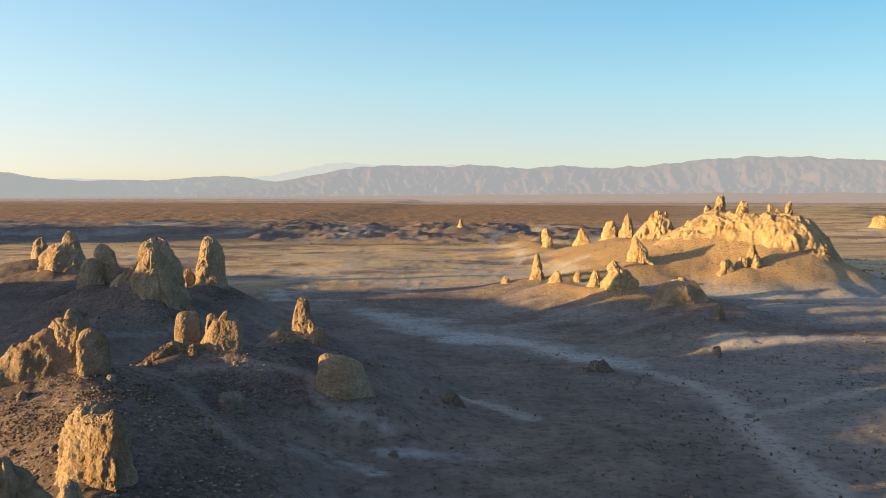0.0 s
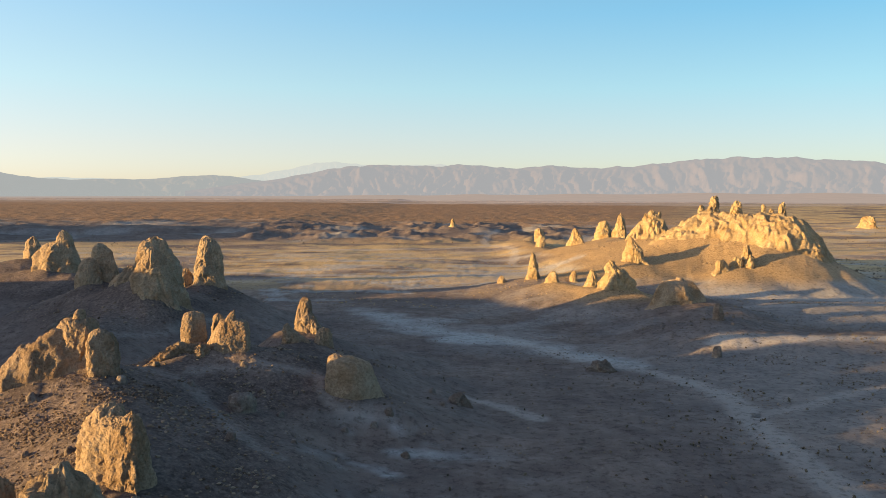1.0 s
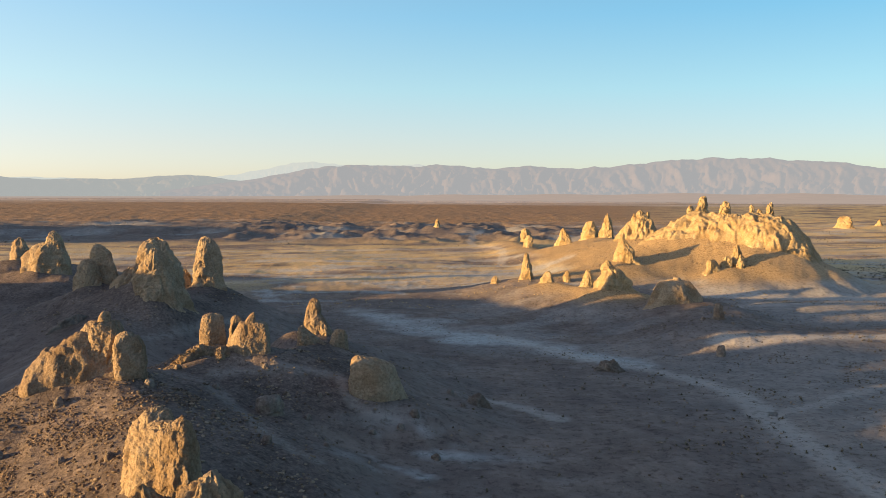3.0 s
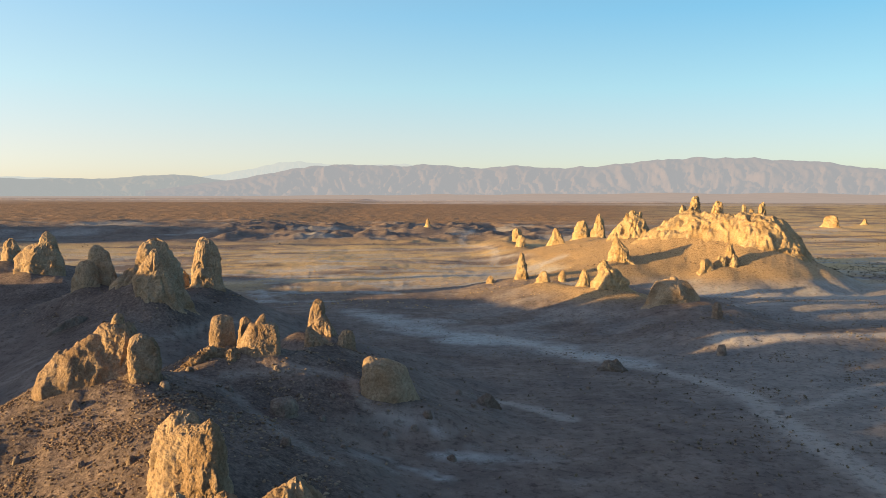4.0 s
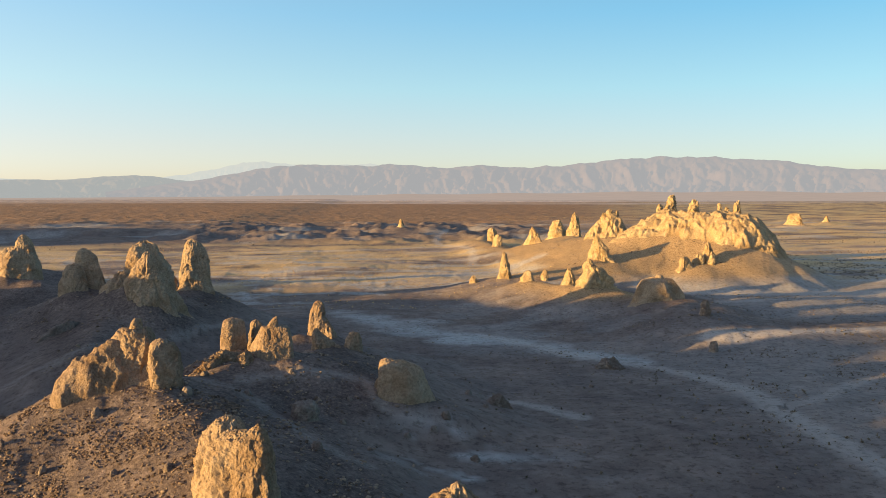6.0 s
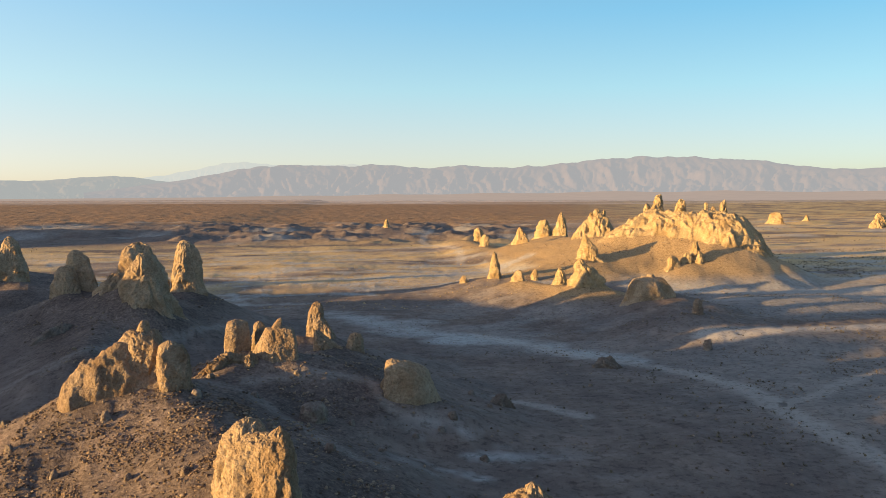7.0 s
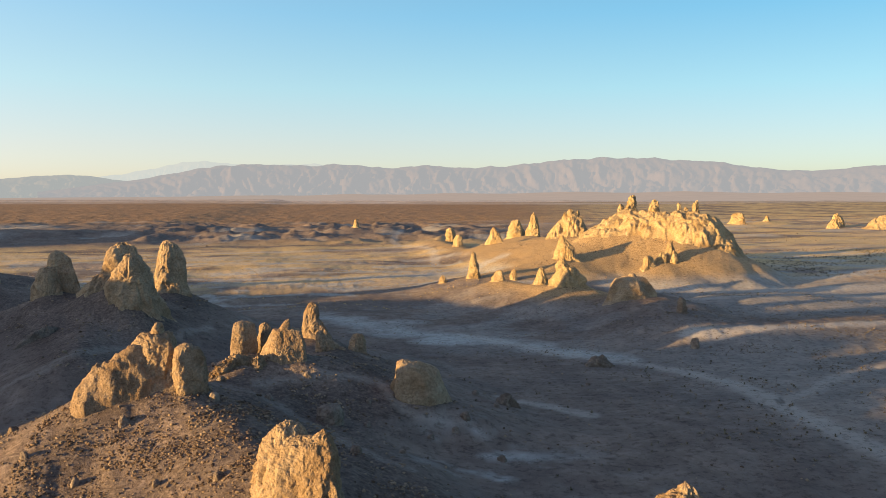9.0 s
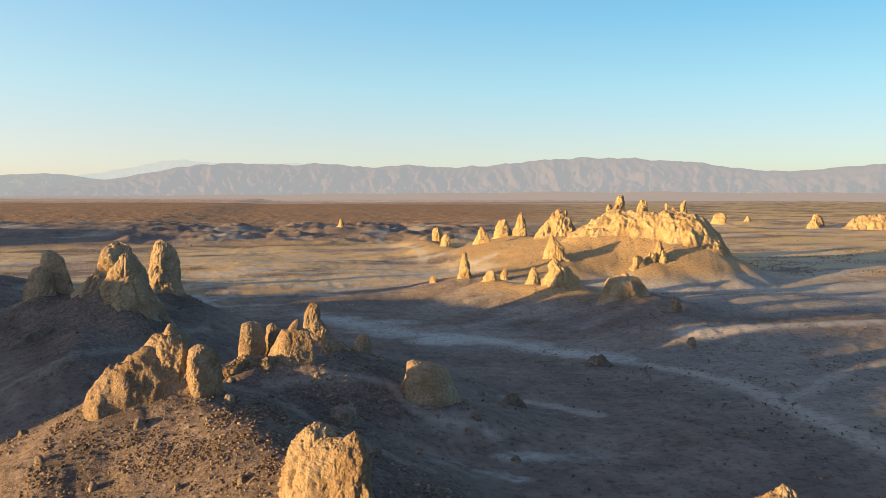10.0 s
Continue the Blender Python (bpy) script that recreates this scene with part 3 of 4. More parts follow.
# ---- tufa ----
SHAPES = {  # height, radius, shift along x and y, all as fractions
    "pillar": [(0, 1.06, 0, 0), (0.3, 0.95, 0, 0), (0.6, 0.82, 0, 0), (0.82, 0.64, 0, 0), (0.94, 0.42, 0, 0), (1, 0.06, 0, 0)],
    "cone": [(0, 1.05, 0, 0), (0.25, 0.88, 0, 0), (0.5, 0.67, 0, 0), (0.75, 0.45, 0, 0), (0.92, 0.26, 0, 0), (1, 0.04, 0, 0)],
    "block": [(0, 1.0, 0, 0), (0.3, 1.02, 0, 0), (0.65, 0.95, 0, 0), (0.88, 0.76, 0, 0), (0.97, 0.45, 0, 0), (1, 0.08, 0, 0)],
    "dome": [(0, 1.0, 0, 0), (0.3, 0.93, 0, 0), (0.6, 0.76, 0, 0), (0.82, 0.52, 0, 0), (0.95, 0.27, 0, 0), (1, 0.04, 0, 0)],
    "tent": [(0, 1.05, 0.06, 0), (0.3, 0.86, 0.02, 0), (0.55, 0.62, -0.08, 0), (0.8, 0.36, -0.20, 0), (0.94, 0.19, -0.27, 0), (1, 0.04, -0.30, 0)],
    "lean": [(0, 1.0, 0.1, 0), (0.4, 0.9, 0.02, 0), (0.7, 0.70, -0.14, 0), (0.9, 0.46, -0.28, 0), (1, 0.08, -0.34, 0)],
}


def chisel(x, y, z, half_x, half_y, height, seed, cuts):
    """Breaks a rounded lump into flat faces by a few plane cuts."""
    rng = np.random.RandomState(int(seed * 100) % 99991)
    u, v, w = x / half_x, y / half_y, (z / height - 0.35) * 1.6
    for _ in range(cuts):
        turn, up = rng.uniform(0, 2 * np.pi), rng.uniform(0.08, 0.6)
        n = (math.cos(turn) * math.cos(up), math.sin(turn) * math.cos(up), math.sin(up))
        reach = u * n[0] + v * n[1] + w * n[2]
        over = 0.92 * np.clip(reach - np.quantile(reach, rng.uniform(0.84, 0.95)), 0, None)
        u, v, w = u - n[0] * over, v - n[1] * over, w - n[2] * over
    z = (w / 1.6 + 0.35) * height
    z = np.where(z > 0, z * height / max(z.max(), 0.1), z)
    return u * half_x, v * half_y, z


def tufa_mesh(name, half_x, half_y, height, shape, turn, seed, n_round, n_up, rough, mat, sink=0.8):
    """A lump of tufa on its base: rings round an upright axis, broken up by lumps, ribs and pits."""
    rows = np.array(SHAPES[shape] if isinstance(shape, str) else [(*r, 0.0) if len(r) == 3 else r for r in shape], float)
    f = np.concatenate([np.linspace(-sink / height, 0, 4)[:-1], 1 - (1 - np.linspace(0, 1, n_up)) ** 1.35])
    rad, sx, sy = (np.interp(f, rows[:, 0], rows[:, n]) for n in (1, 2, 3))
    k = np.array([0.25, 0.5, 0.25])
    for _ in range(max(2, n_up // 16)):
        rad[1:-1] = np.convolve(rad, k, "valid")
        sx[1:-1] = np.convolve(sx, k, "valid")
    a = np.linspace(0, 2 * np.pi, n_round, endpoint=False)
    F, A = np.meshgrid(f, a, indexing="ij")
    R = np.repeat((rad * (1 + 0.28 * np.clip(1 - f / 0.22, 0, 1.4) ** 2))[:, None], n_round, 1)
    ca, sa = np.cos(A), np.sin(A)
    lobes = 1 + 0.10 * np.cos(2 * A + seed) + 0.08 * np.cos(3 * A + 2.3 * seed) + 0.05 * np.cos(5 * A + 1.1 * seed + 2 * F)
    x = half_x * (R * lobes * ca + sx[:, None])
    y = half_y * (R * lobes * sa + sy[:, None])
    # A crooked axis and uneven girth.
    x = x + half_x * 0.22 * (perlin(F * 2.2 + 3.1 * seed, 0.5 * F, seed + 0.5 * F) - perlin(3.1 * seed + 0 * F, 0 * F, seed + 0 * F)) * smooth(0, 0.5, F)
    uneven = 1 + min(1.0, 1.5 * rough) * (0.22 * perlin(ca * 0.9 + seed, sa * 0.9, F * 3.0 * height / (half_x + half_y) + seed) + 0.12 * perlin(ca * 1.8 + seed, sa * 1.8, F * 6.0 * height / (half_x + half_y) - seed))
    x, y = x * uneven, y * uneven
    z = height * F + 0 * A
    x, y, z = chisel(x, y, z, half_x, half_y, height, seed, 6)
    # Keep the girth at half height after the cuts.
    waist = (F > 0.25) & (F < 0.6)
    keep = 1.96 * np.interp(0.42, rows[:, 0], rows[:, 1])
    wide, deep = np.ptp(x[waist]) / half_x, np.ptp(y[waist]) / half_y
    x, y = x * np.clip(keep / wide, 0.9, 1.4), y * np.clip(keep / deep, 0.9, 1.4)
    size = min(half_x, half_y, height * 0.7)
    out_z = smooth(0.55, 1.0, F) * 0.9
    ox, oy = ca * (1 - 0.6 * out_z), sa * (1 - 0.6 * out_z)
    px, py, pz = (v / size + 13.7 * seed for v in (x, y, z * 0.8))
    # Lumps, runnels worn down the sides, and a nubbly skin of ever smaller knobs.
    wx, wy = px + 0.5 * perlin(px * 1.1, py * 1.1, pz * 1.1), py + 0.5 * perlin(px * 1.1 + 9, py * 1.1, pz * 1.1)
    d = 0.30 * fbm(px * 0.9, py * 0.9, pz * 0.9, 3) + 0.17 * (billow(wx * 1.9, wy * 1.9, pz * 1.3, 3, 0.55) - 0.35)
    d = d + 0.11 * (billow(wx * 4.6, wy * 4.6, pz * 4.0, 3, 0.6) - 0.35) + 0.075 * fbm(px * 9, py * 9, pz * 9, 3, 0.65) + 0.04 * fbm(px * 27, py * 27, pz * 27, 2, 0.6)
    d = d - 0.09 * np.clip(0.10 - np.abs(perlin(wx * 1.6 + 5, wy * 1.6, pz * 0.8)), 0, 1) / 0.10
    ribs = perlin(ca * 2.6 + 3, sa * 2.6, F * 0.9 + seed) * 0.08 + perlin(ca * 6 + 3, sa * 6, F * 1.6 + seed) * 0.035
    d = (d + ribs) * rough * size * (0.35 + 0.65 * smooth(0, 0.12, R))
    x, y, z = x + ox * d, y + oy * d, z + out_z * d
    c, s = math.cos(radians(turn)), math.sin(radians(turn))
    verts = np.stack([c * x - s * y, s * x + c * y, z], -1).reshape(-1, 3)
    faces = grid_faces(len(f), n_round, wrap=True)
    cap = len(verts)
    verts = np.vstack([verts, verts[-n_round:].mean(0) + [0, 0, 0.01 * height]])
    last = (len(f) - 1) * n_round + np.arange(n_round)
    tris = np.stack([last, np.roll(last, -1), np.full(n_round, cap), np.full(n_round, cap)], 1)
    me = bpy.data.meshes.new(name)
    bm_faces = [tuple(map(int, q)) for q in faces] + [(int(q[0]), int(q[1]), cap) for q in tris]
    me.from_pydata(verts.tolist(), [], bm_faces)
    me.polygons.foreach_set("use_smooth", np.ones(len(bm_faces), bool))
    me.materials.append(mat)
    return me


_seed = [0.0]


def tufa(name, x, y, top, half_x, half_y, shape="pillar", turn=0.0, fine=1.0, rough=1.0, mat=None, base=None, parent=None, origin=None, seed=None):
    """One rock with its foot in the ground (or at the height base), its top at the height top."""
    _seed[0] += 1.37
    low = base if base is not None else min(ground_z(x + dx * half_x * 0.6, y + dy * half_y * 0.6) for dx in (-1, 1) for dy in (-1, 1)) - 0.1
    me = tufa_mesh(name, half_x, half_y, top - low, shape, turn, seed or _seed[0], int(52 * fine), int(40 * fine), rough, mat or TUFA)
    ob = new(name, me)
    if parent is not None:
        ob.parent = parent
        ob.location = Vector((x, y, low)) - parent.location
    else:
        ob.location = (x, y, low)
    return ob


def group_of(name, x, y, label, category="rock", group=""):
    """An Empty at the foot of a rock that is made of several pieces."""
    e = new(name)
    e.location = (x, y, ground_z(x, y))
    return tagged(e, label, category, group)


def outcrop_mesh(name, x0, y0, x1, y1, half, crest, seed, step, mat, origin, crag=1.0, grain=1.0):
    """A long craggy outcrop along a line: crest rows are (fraction along, height of the crest, shift across)."""
    length = math.hypot(x1 - x0, y1 - y0)
    ux, uy = (x1 - x0) / length, (y1 - y0) / length
    rows = np.array(crest, float)
    u = np.linspace(-0.06, 1.06, int(length * 1.12 / step))
    v = np.linspace(-1.35, 1.35, int(half * 2.7 / step))
    U, V = np.meshgrid(u, v, indexing="ij")
    top = np.interp(U, rows[:, 0], rows[:, 1])
    W = V - np.interp(U, rows[:, 0], rows[:, 2])
    S, T = U * length, V * half
    k = grain
    warp = 0.22 * fbm(S / (7 * k), T / (7 * k), seed, 4) + 0.08 * fbm(S / (2.2 * k), T / (2.2 * k), seed + 3, 3)
    side = np.clip(np.abs(W) + warp, 0, 2)
    ends = smooth(-0.05, 0.05, U) * (1 - smooth(0.95, 1.05, U))
    lift = (0.55 * (1 - smooth(0.45, 0.98, side)) + 0.45 * (1 - smooth(0.0, 0.62, side))) * ends
    X, Y = x0 + ux * S - uy * T, y0 + uy * S + ux * T
    g = land(X.ravel(), Y.ravel()).reshape(X.shape)
    Z = g - 0.6 * k + np.maximum(top - g + 0.6 * k, 0) * lift
    on = smooth(0.06, 0.4, lift)
    d = 1.7 * fbm(S / (5 * k), T / (5 * k), Z / (5 * k), 3) + 1.5 * fbm(S / (1.9 * k), T / (1.9 * k), Z / (2.4 * k), 4, 0.62)
    d = d + 0.5 * (billow(S / (2.2 * k) + 0.4 * perlin(S / k, T / k, Z / k), T / (2.2 * k), Z / (5 * k), 4, 0.6) - 0.4)
    d = crag * on * d
    steep = smooth(0.1, 0.5, np.abs(W)) * np.sign(W)
    X, Y, Z = X - uy * steep * d, Y + ux * steep * d, Z + (1 - 0.65 * np.abs(steep)) * d
    verts = np.stack([X, Y, Z], -1).reshape(-1, 3) - np.array(origin)
    return mesh_from(name, verts, grid_faces(len(u), len(v)), mat)


def outcrop_part(name, x0, y0, x1, y1, half, crest, seed, step, mat, parent, crag=1.0, grain=1.0):
    ob = new(name, outcrop_mesh(name, x0, y0, x1, y1, half, crest, seed, step, mat, parent.location, crag, grain))
    ob.parent = parent
    return ob


GOLD = "pinnacles on the far slopes"
LEFT = "pinnacles of the shaded hill"

# The crag on the near hill.
crag = group_of("tufa_crag", -34, 57.5, "split brown tufa crag with cap stone on rubble hill", "rock crag")
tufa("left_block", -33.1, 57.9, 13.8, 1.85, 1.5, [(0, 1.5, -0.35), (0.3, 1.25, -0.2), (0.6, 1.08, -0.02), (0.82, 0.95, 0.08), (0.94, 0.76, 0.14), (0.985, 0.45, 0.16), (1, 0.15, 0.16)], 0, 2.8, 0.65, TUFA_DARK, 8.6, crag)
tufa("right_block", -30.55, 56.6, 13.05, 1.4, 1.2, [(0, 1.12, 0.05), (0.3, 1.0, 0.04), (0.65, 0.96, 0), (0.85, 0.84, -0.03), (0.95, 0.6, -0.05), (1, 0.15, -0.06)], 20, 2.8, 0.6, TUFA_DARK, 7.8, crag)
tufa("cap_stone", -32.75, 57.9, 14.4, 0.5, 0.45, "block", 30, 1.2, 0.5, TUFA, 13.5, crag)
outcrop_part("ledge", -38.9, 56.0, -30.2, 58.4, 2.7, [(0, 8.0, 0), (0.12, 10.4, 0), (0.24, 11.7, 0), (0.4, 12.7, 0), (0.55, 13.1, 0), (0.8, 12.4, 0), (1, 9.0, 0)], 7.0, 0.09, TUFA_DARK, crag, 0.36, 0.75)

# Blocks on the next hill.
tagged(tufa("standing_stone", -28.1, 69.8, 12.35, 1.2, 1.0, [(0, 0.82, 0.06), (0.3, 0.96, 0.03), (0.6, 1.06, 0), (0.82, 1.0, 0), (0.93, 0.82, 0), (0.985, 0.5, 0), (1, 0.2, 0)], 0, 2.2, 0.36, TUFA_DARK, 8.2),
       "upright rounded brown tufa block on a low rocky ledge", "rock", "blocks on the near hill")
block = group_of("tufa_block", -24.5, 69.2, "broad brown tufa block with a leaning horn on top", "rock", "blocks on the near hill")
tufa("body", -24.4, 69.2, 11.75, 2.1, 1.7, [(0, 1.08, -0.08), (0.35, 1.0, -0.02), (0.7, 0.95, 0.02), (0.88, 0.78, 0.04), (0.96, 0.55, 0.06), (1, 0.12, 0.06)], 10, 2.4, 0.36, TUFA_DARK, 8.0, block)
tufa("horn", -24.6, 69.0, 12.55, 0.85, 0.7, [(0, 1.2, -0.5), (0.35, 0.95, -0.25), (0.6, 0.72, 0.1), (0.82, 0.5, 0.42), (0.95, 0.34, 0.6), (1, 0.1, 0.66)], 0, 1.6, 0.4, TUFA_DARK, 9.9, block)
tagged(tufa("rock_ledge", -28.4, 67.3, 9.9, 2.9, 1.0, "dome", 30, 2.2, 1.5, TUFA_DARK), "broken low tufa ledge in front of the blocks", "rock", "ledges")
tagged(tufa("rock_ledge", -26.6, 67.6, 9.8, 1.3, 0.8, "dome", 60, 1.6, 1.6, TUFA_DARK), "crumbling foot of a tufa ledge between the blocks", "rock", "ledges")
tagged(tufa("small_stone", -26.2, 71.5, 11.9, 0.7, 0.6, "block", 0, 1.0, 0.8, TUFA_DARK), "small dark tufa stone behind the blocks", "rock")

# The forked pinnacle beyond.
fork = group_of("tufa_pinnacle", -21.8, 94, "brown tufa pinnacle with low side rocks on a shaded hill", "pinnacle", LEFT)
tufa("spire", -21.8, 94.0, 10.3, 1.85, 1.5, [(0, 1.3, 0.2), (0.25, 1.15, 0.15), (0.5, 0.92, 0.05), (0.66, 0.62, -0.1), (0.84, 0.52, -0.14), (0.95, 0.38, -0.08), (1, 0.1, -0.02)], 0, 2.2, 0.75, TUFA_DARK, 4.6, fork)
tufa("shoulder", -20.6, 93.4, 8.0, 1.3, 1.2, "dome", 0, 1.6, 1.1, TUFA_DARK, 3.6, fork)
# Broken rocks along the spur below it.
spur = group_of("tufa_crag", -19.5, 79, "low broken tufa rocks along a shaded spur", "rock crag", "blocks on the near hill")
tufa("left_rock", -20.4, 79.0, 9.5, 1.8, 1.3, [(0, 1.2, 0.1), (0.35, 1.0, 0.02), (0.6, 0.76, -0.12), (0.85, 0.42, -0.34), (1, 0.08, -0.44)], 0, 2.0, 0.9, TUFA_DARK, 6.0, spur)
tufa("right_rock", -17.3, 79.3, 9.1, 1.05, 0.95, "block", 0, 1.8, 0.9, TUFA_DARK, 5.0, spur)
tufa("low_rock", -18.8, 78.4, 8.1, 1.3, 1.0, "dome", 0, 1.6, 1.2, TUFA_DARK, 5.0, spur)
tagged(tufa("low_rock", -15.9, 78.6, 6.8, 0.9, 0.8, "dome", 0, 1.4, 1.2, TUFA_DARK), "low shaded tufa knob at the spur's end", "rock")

# The wedge-shaped rock and the boulder below it.
tagged(tufa("tufa_slab", -12.9, 66.0, 9.2, 2.6, 1.9, [(0, 1.08, 0.05), (0.3, 1.06, 0.03), (0.55, 1.02, 0), (0.75, 0.86, -0.1), (0.88, 0.64, -0.28), (0.96, 0.38, -0.48), (1, 0.1, -0.54)], 4, 2.6, 0.4, TUFA, 4.0),
       "broad wedge-shaped tufa rock on the foot of the hill", "rock")
tagged(tufa("boulder", -20.9, 58.7, ground_z(-20.9, 58.7) + 1.35, 1.15, 1.05, "block", 0, 1.8, 0.6, TUFA_GREY), "rounded brown boulder on a shaded talus slope", "boulder", "boulders")

# The two near rocks at the edge of the hill.
near = group_of("tufa_outcrop", -22.6, 39.6, "sunlit double-humped tufa outcrop at the hill's near edge", "rock", "near rocks")
tufa("body", -23.1, 40.6, 11.3, 2.45, 1.5, [(0, 1.6, -0.1), (0.3, 1.32, -0.08), (0.6, 1.04, 0), (0.82, 0.82, 0.02), (0.94, 0.6, 0.02), (1, 0.2, 0)], -38, 3.4, 0.75, TUFA, 5.0, near)
tufa("peak", -22.05, 39.9, 11.8, 1.35, 1.2, [(0, 1.25, 0), (0.3, 1.1, 0.03), (0.6, 0.9, 0.08), (0.8, 0.66, 0.14), (0.92, 0.36, 0.2), (1, 0.06, 0.24)], 0, 3.2, 0.5, TUFA, 6.2, near)
tufa("hump", -23.6, 41.3, 11.75, 2.0, 1.5, [(0, 1.7, -0.2), (0.3, 1.35, -0.12), (0.6, 1.0, -0.02), (0.82, 0.74, 0.04), (0.94, 0.5, 0.06), (1, 0.12, 0.06)], -20, 3.2, 0.8, TUFA, 6.2, near)
tufa("foot", -22.5, 36.6, 9.2, 0.95, 0.95, "pillar", 0, 2.4, 0.7, TUFA, 4.5, near)
tip = group_of("tufa_rock", -14.6, 17.7, "sunlit tufa tip rising below the flight line", "rock", "near rocks")
tufa("tip", -14.4, 17.7, 17.05, 1.8, 1.7, [(0, 1.2, 0), (0.4, 1.0, 0), (0.7, 0.85, 0), (0.86, 0.62, 0), (0.95, 0.4, 0), (1, 0.1, 0)], 0, 3.4, 0.6, TUFA, 7.0, tip)
tufa("shoulder", -16.0, 17.9, 16.6, 1.3, 1.2, "pillar", 0, 2.6, 0.7, TUFA, 7.0, tip)

# The pinnacle hill.
tagged(tufa("tufa_pinnacle", -43.9, 128, 16.2, 3.1, 2.7, [(0, 1.06, 0.04), (0.2, 1.0, 0.02), (0.45, 0.88, 0), (0.65, 0.76, 0), (0.82, 0.58, 0), (0.93, 0.38, 0), (1, 0.08, 0)], 0, 2.8, 0.6, TUFA), "tall rounded tan tufa pinnacle, one side sunlit", "pinnacle", LEFT)
tagged(tufa("low_rock", -47.6, 127.5, 10.6, 1.6, 1.5, "dome", 0, 1.4, 1.0), "low tan tufa knob at a pinnacle's foot", "rock")
twin = group_of("tufa_pinnacle", -47, 109, "massive two-humped tan tufa pinnacle, half in shade", "pinnacle", LEFT)
tufa("back_hump", -48.2, 114, 16.8, 4.6, 3.2, [(0, 1.2, -0.05), (0.3, 1.0, -0.02), (0.6, 0.76, 0), (0.8, 0.58, 0.02), (0.93, 0.38, 0.03), (1, 0.08, 0.03)], 0, 2.6, 0.6, TUFA, 7.0, twin)
tufa("front_hump", -44.7, 106, 15.7, 4.3, 3.7, [(0, 1.12, 0.02), (0.25, 0.95, 0.0), (0.5, 0.76, -0.02), (0.75, 0.52, -0.02), (0.9, 0.34, 0), (0.97, 0.2, 0), (1, 0.06, 0)], 0, 3.2, 0.6, TUFA, 5.8, twin)
tufa("shoulder", -49.6, 109.5, 12.8, 4.2, 3.3, "dome", 0, 2.2, 0.8, TUFA, 6.5, twin)
tagged(tufa("rock_ledge", -53.6, 101.0, ground_z(-53.6, 101.0) + 0.8, 2.6, 0.8, "dome", 40, 1.8, 1.5, TUFA_GREY), "low broken grey tufa ledge on a shaded hillside", "rock", "ledges")
pair = group_of("tufa_pinnacle", -56.8, 116, "pair of shaded tan tufa pinnacles leaning together", "pinnacle", LEFT)
tufa("tall_half", -56.3, 116.8, 15.4, 3.0, 2.2, [(0, 1.1, 0.1), (0.4, 0.95, 0.04), (0.65, 0.74, -0.06), (0.85, 0.5, -0.2), (0.95, 0.3, -0.28), (1, 0.08, -0.3)], 0, 2.2, 0.55, TUFA, 7.0, pair)
tufa("low_half", -57.0, 113.8, 13.5, 2.6, 1.9, "pillar", 0, 2.2, 0.7, TUFA, 6.5, pair)
tower = group_of("tufa_tower", -87, 163, "sunlit tan tufa tower with a broad lower body", "pinnacle", LEFT)
tufa("tower", -85.2, 163.6, 15.2, 2.9, 2.5, [(0, 1.3, 0.1), (0.4, 1.0, 0.02), (0.7, 0.78, 0), (0.88, 0.55, -0.04), (1, 0.1, -0.06)], 0, 2.0, 0.6, TUFA, 5.0, tower)
tufa("body", -88.2, 162.8, 13.2, 5.0, 3.2, [(0, 1.15, -0.05), (0.35, 0.92, 0.02), (0.6, 0.72, 0.12), (0.82, 0.5, 0.3), (0.94, 0.3, 0.42), (1, 0.08, 0.46)], 0, 2.2, 0.6, TUFA, 4.6, tower)
tagged(tufa("tufa_pinnacle", -103.4, 185, 12.6, 2.8, 2.4, "dome", 0, 1.6, 0.7), "small tan tufa pinnacle beyond the tower", "pinnacle", LEFT)

